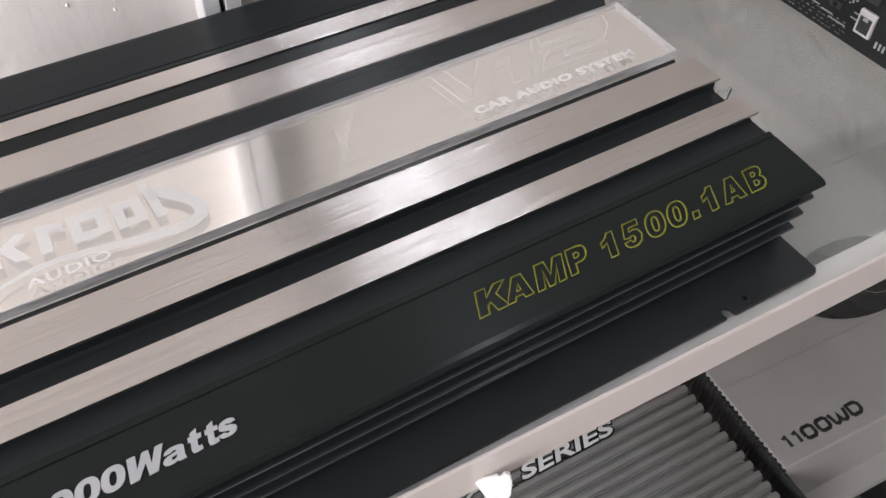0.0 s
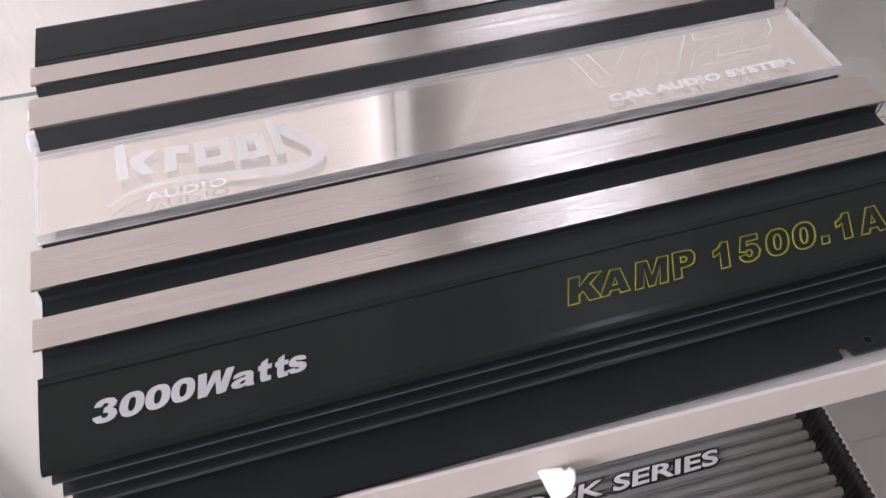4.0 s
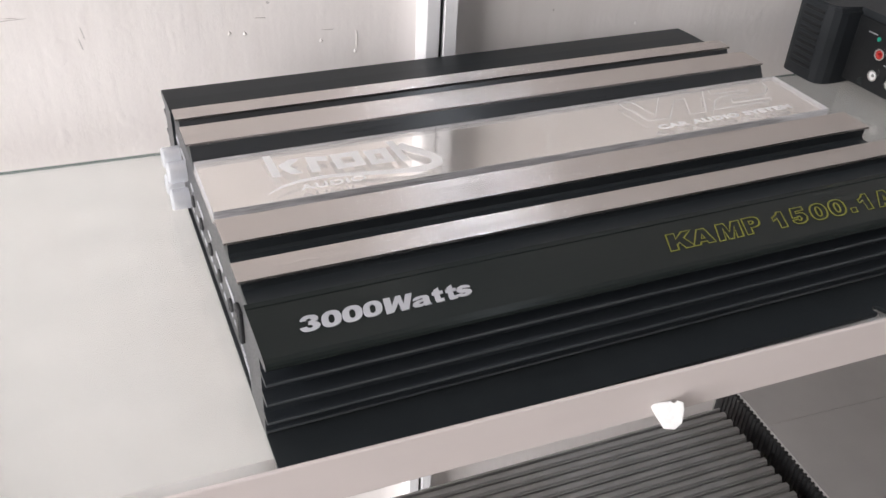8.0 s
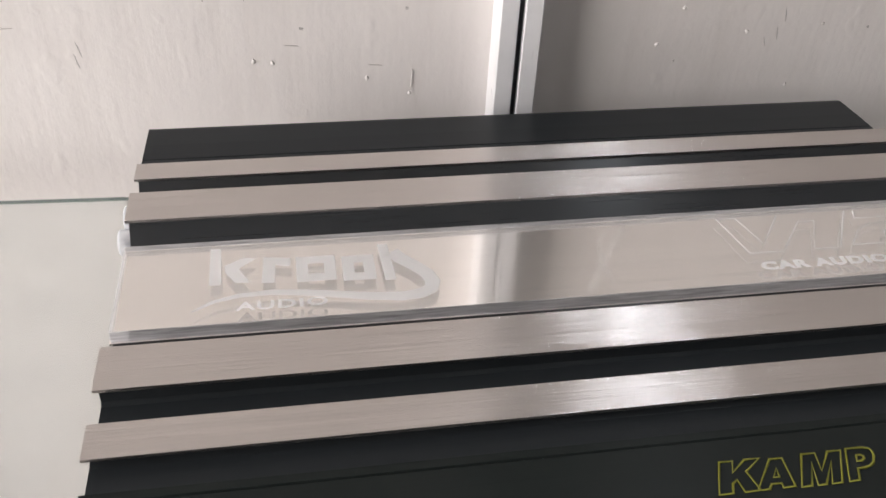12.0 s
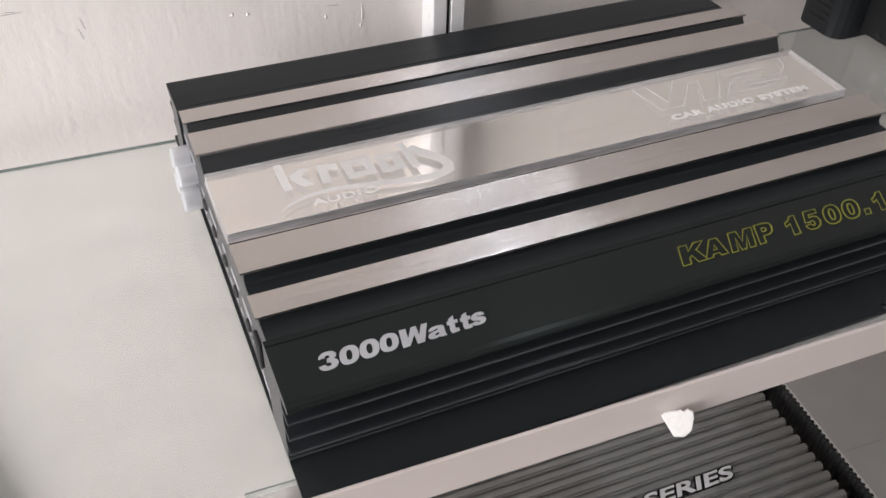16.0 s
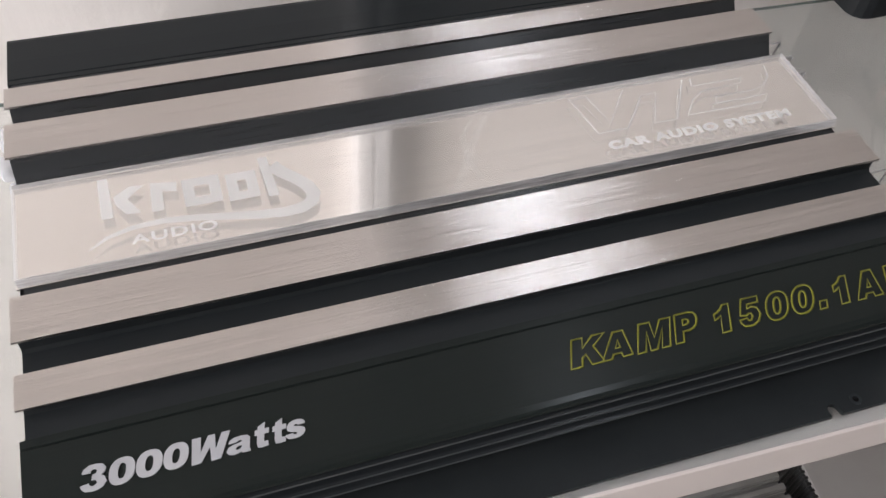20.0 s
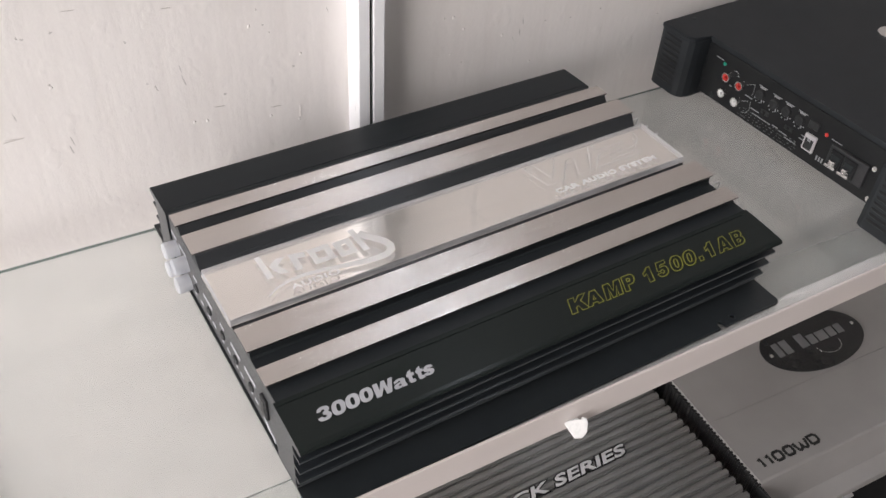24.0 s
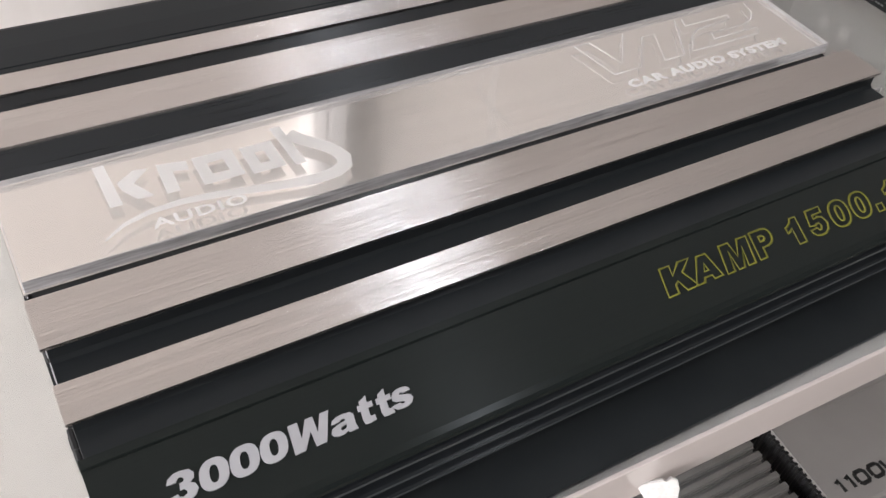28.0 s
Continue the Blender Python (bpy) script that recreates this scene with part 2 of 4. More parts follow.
def cap_plastic():
    """Milky soft plastic that lets light through."""
    m, n, l, b = node_mat("milky_plastic_cap")
    b.inputs["Base Color"].default_value = (0.86, 0.89, 0.95, 1)
    b.inputs["Roughness"].default_value = 0.28
    g, t, mx, m2 = n.new("ShaderNodeBsdfTranslucent"), n.new("ShaderNodeBsdfTransparent"), n.new("ShaderNodeMixShader"), n.new("ShaderNodeMixShader")
    g.inputs[0].default_value = (0.86, 0.90, 0.97, 1)
    mx.inputs[0].default_value, m2.inputs[0].default_value = 0.35, 0.38
    l.new(b.outputs[0], mx.inputs[1])
    l.new(g.outputs[0], mx.inputs[2])
    l.new(t.outputs[0], m2.inputs[1])
    l.new(mx.outputs[0], m2.inputs[2])
    l.new(m2.outputs[0], n["Material Output"].inputs[0])
    return m


CUT_EDGE = cut_edge()
CAP = cap_plastic()
ETCH = milky("etched_white", (0.98, 0.975, 0.97), 0.80)
ETCH_FAINT = milky("etched_line", (0.97, 0.965, 0.96), 0.65)
ETCH_BOLD = milky("etched_lettering", (0.99, 0.985, 0.98), 0.95)
SCUFFED = milky("rubbed_film_streak", (0.97, 0.97, 0.975), 0.06)
WHITE_INK = surface("white_print", (0.44, 0.45, 0.485), (0.51, 0.52, 0.555), 0.5, relief=0.0)
DIM_INK = surface("grey_print", (0.30, 0.31, 0.32), (0.38, 0.39, 0.40), 0.5, relief=0.0)
BADGE_INK = surface("dull_silver_print", (0.19, 0.19, 0.195), (0.25, 0.25, 0.255), 0.4, 0.3, relief=0.0)
FAINT_INK = surface("faint_print", (0.13, 0.135, 0.14), (0.18, 0.185, 0.19), 0.5, relief=0.0)
YELLOW_INK = surface("yellow_print", (0.185, 0.190, 0.016), (0.235, 0.240, 0.02), 0.5, relief=0.0)
PLASTIC = surface("black_plastic", (0.010, 0.011, 0.012), (0.016, 0.017, 0.018), 0.45, fine=(600, 600, 600), relief=0.1, spec=0.3)
A2_TOP = surface("black_textured_paint", (0.0150, 0.0178, 0.0205), (0.0200, 0.0232, 0.0265), 0.55, fine=(1500, 1500, 1500), relief=0.25, spec=0.32)
CHROME = surface("bright_metal", (0.72, 0.71, 0.70), (0.8, 0.79, 0.78), 0.2, 1.0, relief=0.0)
RED = surface("red_plastic", (0.50, 0.03, 0.025), (0.58, 0.05, 0.04), 0.35, relief=0.0)
WHITE_P = surface("white_plastic", (0.78, 0.78, 0.77), (0.84, 0.84, 0.83), 0.3, relief=0.0)
TEAL = surface("green_lens", (0.02, 0.30, 0.20), (0.03, 0.36, 0.24), 0.25, relief=0.0)
RIB = surface("grey_anodised_ribs", (0.20, 0.194, 0.188), (0.24, 0.234, 0.227), 0.42, 0.35, fine=(20, 700, 700))
SILVER = surface("silver_grey_paint", (0.345, 0.332, 0.322), (0.385, 0.372, 0.361), 0.42, 0.2, scale=(14, 14, 14), fine=(900, 900, 900), relief=0.06)
BADGE = surface("black_gloss_badge", (0.014, 0.014, 0.015), (0.02, 0.02, 0.021), 0.18, relief=0.0)
BLACK_INK = surface("black_print", (0.012, 0.012, 0.012), (0.018, 0.018, 0.018), 0.4, relief=0.0)
ORANGE_INK = surface("orange_print", (0.55, 0.10, 0.03), (0.62, 0.13, 0.04), 0.5, relief=0.0)
LAMP = bpy.data.materials.new("lamp_tube")
LAMP.use_nodes = True
LAMP.node_tree.nodes["Principled BSDF"].inputs["Emission Color"].default_value = (0.9, 0.95, 1, 1)
LAMP.node_tree.nodes["Principled BSDF"].inputs["Emission Strength"].default_value = 6.0

# ---- mesh helpers ----


def mesh_of(name, bm, mats):
    me = bpy.data.meshes.new(name)
    bmesh.ops.recalc_face_normals(bm, faces=bm.faces[:])
    bm.to_mesh(me)
    bm.free()
    for m in mats if isinstance(mats, (list, tuple)) else [mats]:
        me.materials.append(m)
    return me


def thing(name, bm, material, label, category, group="", kind=""):
    return tagged(new(name, mesh_of(name, bm, material)), label, category, group, kind)


def group_of(name, m, label, category, group=""):
    ob = new(name)
    ob.empty_display_size = 0.05
    ob.matrix_world = m
    return tagged(ob, label, category, group)


def part(name, bm, material, parent, label="", m=None):
    ob = new(name, bm if isinstance(bm, bpy.types.Mesh) else mesh_of(name, bm, material))
    ob.parent = parent
    if m is not None:
        ob.matrix_basis = m
    return tagged(ob, label)


def box(x0, x1, y0, y1, z0, z1, r=0.0, bm=None, seg=1):
    b = bmesh.new()
    bmesh.ops.create_cube(b, size=1.0)
    for v in b.verts:
        v.co = Vector((x0 + (v.co.x + 0.5) * (x1 - x0), y0 + (v.co.y + 0.5) * (y1 - y0), z0 + (v.co.z + 0.5) * (z1 - z0)))
    if r:
        bmesh.ops.bevel(b, geom=b.edges[:], offset=r, segments=seg, affect='EDGES', profile=0.5)
    if bm is None:
        return b
    return add_to(bm, b)


def add_to(bm, other):
    me = bpy.data.meshes.new("tmp")
    other.to_mesh(me)
    other.free()
    bm.from_mesh(me)
    bpy.data.meshes.remove(me)
    return bm


def prism(profile, x0, x1, r=0.0):
    """A profile of (y, z) drawn out along x."""
    b = bmesh.new()
    lo = [b.verts.new((x0, y, z)) for y, z in profile]
    hi = [b.verts.new((x1, y, z)) for y, z in profile]
    n = len(profile)
    for i in range(n):
        b.faces.new((lo[i], lo[(i + 1) % n], hi[(i + 1) % n], hi[i]))
    b.faces.new(lo)
    b.faces.new(hi[::-1])
    return b


def plate(outline, z0, z1, r=0.0):
    """An outline of (x, y) drawn out along z."""
    b = bmesh.new()
    lo = [b.verts.new((x, y, z0)) for x, y in outline]
    hi = [b.verts.new((x, y, z1)) for x, y in outline]
    n = len(outline)
    for i in range(n):
        b.faces.new((lo[i], lo[(i + 1) % n], hi[(i + 1) % n], hi[i]))
    b.faces.new(lo)
    top = b.faces.new(hi)
    if r:
        bmesh.ops.bevel(b, geom=list(top.edges), offset=r, segments=2, affect='EDGES')
    return b


def tube(r, z0, z1, seg=24, hole=0.0, bev=0.0):
    """A cylinder or ring about z."""
    b = bmesh.new()
    ring = lambda rad, z: [b.verts.new((rad * math.cos(2 * math.pi * i / seg), rad * math.sin(2 * math.pi * i / seg), z)) for i in range(seg)]
    rows = [ring(r, z0), ring(r, z1 - bev), ring(r - bev, z1)] if bev else [ring(r, z0), ring(r, z1)]
    if hole:
        rows += [ring(hole, z1), ring(hole, z0)]
    for a, c in zip(rows, rows[1:] + (rows[:1] if hole else [])):
        for i in range(seg):
            b.faces.new((a[i], a[(i + 1) % seg], c[(i + 1) % seg], c[i]))
    if not hole:
        b.faces.new(rows[0][::-1])
        b.faces.new(rows[-1])
    return b


def turned(b, m):
    bmesh.ops.transform(b, matrix=m, verts=b.verts[:])
    return b


def wire(points, radius, cyclic=False, res=3):
    """A round wire through points, as a mesh."""
    cu = bpy.data.curves.new("wire", 'CURVE')
    cu.dimensions, cu.bevel_depth, cu.bevel_resolution = '3D', radius, res
    sp = cu.splines.new('POLY')
    sp.points.add(len(points) - 1)
    for p, q in zip(sp.points, points):
        p.co = (*q, 1)
    sp.use_cyclic_u = cyclic
    return curve_bm(cu)


def curve_bm(cu):
    ob = bpy.data.objects.new("tmp", cu)
    scene.collection.objects.link(ob)
    me = bpy.data.meshes.new_from_object(ob.evaluated_get(bpy.context.evaluated_depsgraph_get()))
    b = bmesh.new()
    b.from_mesh(me)
    bpy.data.objects.remove(ob)
    bpy.data.curves.remove(cu)
    bpy.data.meshes.remove(me)
    return b


def lettering(body, x0, x1, y0, y1, bold=0.0, shear=0.0, line=0.0, thick=0.0002, spacing=1.0):
    """Lettering that fills the box x0..x1, y0..y1 at z = 0; line: outlines of that radius alone."""
    cu = bpy.data.curves.new("lettering", 'FONT')
    cu.body, cu.size, cu.shear, cu.space_character = body, 1.0, shear, spacing
    cu.offset = bold
    cu.resolution_u = 4
    if not line:
        cu.extrude = 0.001
    else:
        cu.fill_mode, cu.extrude = 'NONE', 0.0
        cu.bevel_depth = line / (y1 - y0) * 0.7 if body != '.' else 0.03
        cu.bevel_resolution = 0
    b = curve_bm(cu)
    xs, ys, zs = ([v.co[i] for v in b.verts] for i in range(3))
    sx, sy = (x1 - x0) / (max(xs) - min(xs)), (y1 - y0) / (max(ys) - min(ys))
    ax, ay, az, dz = min(xs), min(ys), min(zs), max(1e-9, max(zs) - min(zs))
    for v in b.verts:
        v.co = Vector((x0 + (v.co.x - ax) * sx, y0 + (v.co.y - ay) * sy, (v.co.z - az) / dz * thick))
    return b


def oval(cx, cy, rx, ry, n=20, power=0.85):
    sg = lambda v: math.copysign(abs(v) ** power, v)
    return [(cx + rx * sg(math.cos(2 * math.pi * i / n)), cy + ry * sg(math.sin(2 * math.pi * i / n))) for i in range(n)]


# heavy letterforms in a unit square, as outlines and holes
GLYPH = {
    "K": [[(0, 0), (0, 1), (.33, 1), (.33, .63), (.62, 1), (1, 1), (.66, .62), (1, 0), (.62, 0), (.43, .40), (.33, .29), (.33, 0)]],
    "A": [[(0, 0), (.33, 1), (.67, 1), (1, 0), (.68, 0), (.63, .16), (.36, .16), (.31, 0)], [(.42, .37), (.58, .37), (.5, .68)]],
    "M": [[(0, 0), (0, 1), (.34, 1), (.5, .42), (.66, 1), (1, 1), (1, 0), (.75, 0), (.75, .72), (.60, 0), (.40, 0), (.25, .72), (.25, 0)]],
    "P": [[(0, 0), (0, 1), (.62, 1), (.85, .95), (.97, .83), (1, .68), (.95, .5), (.82, .40), (.62, .36), (.36, .36), (.36, 0)], [(.36, .77), (.36, .58), (.52, .58), (.62, .63), (.62, .72), (.52, .77)]],
    "B": [[(0, 0), (0, 1), (.65, 1), (.88, .93), (.95, .77), (.90, .62), (.78, .54), (.93, .45), (1, .28), (.92, .1), (.7, 0)], [(.35, .78), (.35, .61), (.52, .61), (.60, .70), (.52, .78)],
          [(.35, .41), (.35, .21), (.55, .21), (.64, .31), (.55, .41)]],
    "1": [[(.42, 0), (.95, 0), (.95, 1), (.55, 1), (.42, .86), (.22, .77), (.02, .72), (.02, .50), (.22, .55), (.42, .64)]],
    "5": [[(.12, 1), (.92, 1), (.92, .77), (.40, .77), (.37, .62), (.60, .66), (.85, .59), (1, .35), (.9, .12), (.66, .01), (.45, 0), (.2, .04), (.05, .16), (0, .27), (.34, .30), (.42, .20), (.54, .20),
           (.62, .32), (.54, .44), (.42, .44), (.33, .39), (.03, .43)]],
    "0": [oval(.5, .5, .5, .5), oval(.5, .5, .155, .29, 16)],
    ".": [[(0, 0), (0, 1), (1, 1), (1, 0)]],
    "3": [[(.03, .72), (.1, .88), (.3, .99), (.55, 1), (.8, .95), (.94, .8), (.92, .65), (.78, .54), (.93, .45), (1, .28), (.9, .1), (.7, .01), (.45, 0), (.2, .04), (.05, .18), (0, .28), (.33, .32), (.38, .22),
           (.5, .18), (.62, .23), (.64, .32), (.55, .42), (.42, .42), (.44, .62), (.55, .63), (.61, .71), (.56, .8), (.45, .82), (.37, .76), (.35, .69)]],
    "W": [[(0, 1), (.23, 1), (.27, .42), (.42, 1), (.60, 1), (.66, .42), (.78, 1), (1, 1), (.82, 0), (.57, 0), (.50, .55), (.31, 0), (.06, 0)]],
    "a": [[(.05, .68), (.1, .86), (.3, .98), (.55, 1), (.8, .95), (.92, .8), (.93, .25), (1, 0), (.66, 0), (.62, .1), (.45, 0), (.25, 0), (.08, .08), (0, .25), (.06, .45), (.25, .56), (.52, .62), (.60, .66),
           (.56, .76), (.44, .77), (.38, .68)], [(.6, .46), (.42, .40), (.35, .29), (.42, .2), (.55, .24), (.6, .34)]],
    "t": [[(.18, .73), (0, .73), (0, .53), (.18, .53), (.18, .2), (.28, .03), (.55, 0), (1, .02), (.95, .22), (.72, .21), (.66, .28), (.66, .53), (.97, .53), (.97, .73), (.66, .73), (.66, 1), (.18, .86)]],
    "s": [[(.60, .70), (.50, .78), (.4, .74), (.42, .67), (.75, .58), (.94, .48), (1, .3), (.92, .12), (.72, .02), (.48, 0), (.2, .04), (.05, .15), (0, .27), (.36, .30), (.42, .22), (.52, .2), (.62, .25),
           (.56, .33), (.22, .42), (.06, .54), (.04, .72), (.14, .9), (.35, .99), (.6, 1), (.82, .94), (.93, .82), (.96, .72)]],
}


def letter_row(chars, y_mid, line=0.0, thick=0.0002):
    """Heavy slanted letters one by one: (letter, left and right at the foot, left at the top, foot, top); line: drawn as outlines of that radius alone."""
    b = bmesh.new()
    for c, x0, x1, xt, y0, y1 in chars:
        cu = bpy.data.curves.new("lettering", 'CURVE')
        cu.dimensions = '3D' if line else '2D'
        if line:
            cu.bevel_depth, cu.bevel_resolution = line, 0
        else:
            cu.fill_mode, cu.extrude = 'BOTH', thick
        for ring in GLYPH[c]:
            sp = cu.splines.new('POLY')
            sp.points.add(len(ring) - 1)
            sp.use_cyclic_u = True
            for p, (u, v) in zip(sp.points, ring):
                p.co = (x0 + line + u * (x1 - x0 - 2 * line) + v * (xt - x0), y0 - y_mid + line + v * (y1 - y0 - 2 * line), 0.0, 1)
        add_to(b, curve_bm(cu))
    for v in b.verts:
        v.co.z = v.co.z * (0.3 if line else 1.0) + 0.0001
    return b


# ---- the shelf unit's own axes: turned a little from the amplifier's ----
SHELF = pose(0, 0, 0, 0, 0, -2.3)
WALL_Y, BACK_Y, FRONT_Y, LOW_Z = 0.2435, 0.2115, -0.0550, -0.368


def put(ob):
    ob.matrix_world = SHELF @ ob.matrix_basis
    return ob


# room
put(thing("wall_back", box(-1.84, 2.6, WALL_Y, WALL_Y + 0.12, -1.0, 1.75), WALL, "off-white painted plaster wall with scuffs and pin marks", "wall", kind="structure"))
wall = bpy.data.objects["wall_back"]
MARKS_A = [("d", -39, 109), ("b", -38, 107), ("q", 44, 101), ("q", 45, 92), ("q", -34, 64), ("q", -36, 58), ("l", -69, 75), ("h", -18, 156), ("h", 41, 146), ("h", -71, 134), ("h", -69, 76), ("q", -64, 91), ("s", -47, 143), ("h", 108, 54), ("s", 104, 121), ("d", 108, 115), ("v", 26, 90),
           ("s", 21, 95), ("b", 48, 57), ("b", 57, 56), ("b", 104, 47), ("b", 126, 38), ("p", 127, 46), ("s", 124, 84), ("b", 94, 122), ("v", 152, 123), ("s", -30, 144), ("s", 12, 128), ("h", 67, 65), ("d", -50, 144), ("s", 72, 74), ("b", -80, 108), ("s", -107, 66), ("d", 100, 133), ("b", 130, 93)]
MARKS_B = [("s", 283, 113), ("d", 287, 113), ("d", 304, 113), ("q", 322, 79), ("q", 320, 69), ("v", 314, 64), ("b", 303, 70), ("b", 333, 39), ("d", 248, 96), ("b", 256, 95), ("b", 266, 83), ("d", 344, 74), ("s", 370, 72), ("s", 401, 74), ("b", 400, 95), ("s", 456, 87), ("d", 467, 56), ("b", 240, 121), ("b", 390, 87),
           ("b", 255, 63), ("d", 266, 54), ("s", 333, 110)]


def wall_mark(kind, x, z, rng):
    """A chip, bump, scratch or smudge on the wall, a hair proud of the paint."""
    w, h, a = {"d": (0.0009, 0.0012, 0), "b": (0.0012, 0.0016, 0), "h": (0.0052, 0.00028, 3), "v": (0.0004, 0.0038, -20), "s": (0.0014, 0.0009, 10), "q": (0.0005, 0.0050, -12), "l": (0.0090, 0.0003, -3), "p": (0.0004, 0.008, 1)}[kind]
    n, bulge = 10, 0.0006 if kind in "bp" else 0.0003
    b = bmesh.new()
    rim = [b.verts.new((w * math.cos(t) * k, 0.0002, h * math.sin(t) * k)) for t, k in ((2 * math.pi * i / n, rng.uniform(0.6, 1.25)) for i in range(n))]
    top = [b.verts.new((v.co.x * 0.5, -bulge, v.co.z * 0.5)) for v in rim]
    for i in range(n):
        b.faces.new((rim[i], rim[(i + 1) % n], top[(i + 1) % n], top[i]))
    b.faces.new(top)
    mat = WALL if kind in "bp" else SMUDGE if kind in "sq" else SCUFF
    part("paint_mark", b, mat, wall, "", pose(x / 1000 - 0.0098, WALL_Y, z / 1000, 0, a, 0))


rng = random.Random(2)
for kind, x, z in MARKS_A + MARKS_B:
    wall_mark(kind, x, z, rng)
# right and front walls are never in view; their grey tempers the bounce
put(thing("wall_right", box(2.6, 2.72, -2.8, WALL_Y + 0.12, -1.0, 1.75), BOUNCE_GREY, "unseen shop wall, greyed to limit bounced light", "wall", kind="structure"))
put(thing("wall_front", box(-1.84, 2.6, -2.92, -2.8, -1.0, 1.75), BOUNCE_GREY, "unseen shop wall, greyed to limit bounced light", "wall", kind="structure"))
bm = box(-1.84, -1.72, -2.92, -1.40, -1.0, 1.75)
box(-1.84, -1.72, 0.10, WALL_Y + 0.12, -1.0, 1.75, bm=bm)
box(-1.84, -1.72, -1.40, 0.10, 1.45, 1.75, bm=bm)
put(thing("wall_left", bm, PAINT, "white shop wall with a wide open entrance", "wall", kind="structure"))
put(thing("floor", box(-1.84, 2.72, -2.92, WALL_Y + 0.12, -1.1, -1.0), FLOOR_M, "grey tiled shop floor", "floor", kind="structure"))
put(thing("ceiling", box(-1.84, 2.72, -2.92, WALL_Y + 0.12, 1.75, 1.85), PAINT, "plain white ceiling", "ceiling", kind="structure"))


def slotted_upright(x):
    top = group_of("shelf_upright", SHELF @ pose(x, WALL_Y, 0), "white enamelled slotted shelf upright fixed to the wall", "shelf upright", "shelf uprights")
    d = 0.020
    for s in (-1, 1):
        part("flange", box(min(s * 0.0014, s * 0.0105), max(s * 0.0014, s * 0.0105), -d, 0, -1.0, 1.7, 0.0006), UPRIGHT, top)
    part("slot", box(-0.0014, 0.0014, -d + 0.004, 0, -1.0, 1.7), SLOT, top, "dark slot line")
    return top


slotted_upright(0.1674)
slotted_upright(-0.212)


def glass_shelf(name, x0, x1, y0, z, label):
    top = group_of(name, SHELF @ pose(0, 0, z), label, "glass shelf", "glass shelves")
    front = lambda x: FRONT_Y + 0.0008 + 0.0091 * x
    b = plate([(x0, front(x0)), (x1, front(x1)), (x1, BACK_Y), (x0, BACK_Y)], -0.005, 0.0)
    b.normal_update()
    for f in b.faces:
        if abs(f.normal.z) < 0.5:
            f.material_index = 1
    pane = part("pane", b, [GLASS, GLASS_EDGE], top)
    pane.visible_shadow = False
    rng = random.Random(len(bpy.data.objects))
    b = bmesh.new()
    for i in range(140):
        r, n = rng.choice((0.0002, 0.0002, 0.0003, 0.0004)), 6
        cx, cy, st = rng.uniform(max(x0, -0.35) + 0.01, 0.75), rng.uniform(y0 + 0.01, BACK_Y - 0.005), rng.choice((1, 1, 1.5, 2.5))
        a = rng.uniform(0, 3.1)
        pts = [(r * st * math.cos(k * 2 * math.pi / n) * rng.uniform(0.6, 1.2), r * math.sin(k * 2 * math.pi / n)) for k in range(n)]
        b.faces.new([b.verts.new((cx + u * math.cos(a) - v * math.sin(a), cy + u * math.sin(a) + v * math.cos(a), 0.00025)) for u, v in pts])
    dust = tagged(part("dust", b, DUST, top), "pale dust specks", kind="stuff")
    dust.visible_shadow = False
    b = bmesh.new()
    for i in range(16):
        cx, cy, a, ln, wd = rng.uniform(0.36, 0.475), rng.uniform(-0.03, 0.15), rng.uniform(0.8, 1.25), rng.uniform(0.006, 0.018), rng.uniform(0.0010, 0.0026)
        pts = [(ln * math.cos(k * math.pi / 5), wd * math.sin(k * math.pi / 5)) for k in range(10)]
        b.faces.new([b.verts.new((cx + u * math.cos(a) - v * math.sin(a), cy + u * math.sin(a) + v * math.cos(a), 0.0003)) for u, v in pts])
    smear = tagged(part("wiping_smear", b, SMEAR, top), "faint wiping smears", kind="stuff")
    smear.visible_shadow = False
    return top


glass_shelf("glass_shelf", -0.5, 1.2, FRONT_Y + 0.0006, 0.0, "clear greenish glass shelf with dusty dark green edges")
glass_shelf("glass_shelf", -0.011, 1.2, FRONT_Y + 0.0006, LOW_Z, "lower clear greenish glass shelf under the amplifiers")


def edge_trim(z, x0=-0.5):
    prof = [(0.0, 0.0052), (0.0, -0.0062), (0.0140, -0.0062), (0.0140, -0.0074), (0.0, -0.0074), (0.0, -0.0180), (-0.0016, -0.0180), (-0.0018, -0.0176), (-0.0018, 0.0054), (-0.0014, 0.0060), (-0.0004, 0.0060)]
    ob = thing("shelf_edge_trim", prism(prof, x0, 1.2), BAND, "glossy cream metal angle trim along the shelf's front edge", "shelf trim", "shelf trims")
    ob.matrix_world = pose(0, FRONT_Y, z, 0, 0, -1.78)
    return ob


edge_trim(0.0)
edge_trim(LOW_Z, -0.011)

# ---- the big amplifier ----


def mirror(profile):
    return [(0.157 - y, z) for y, z in profile[::-1]]


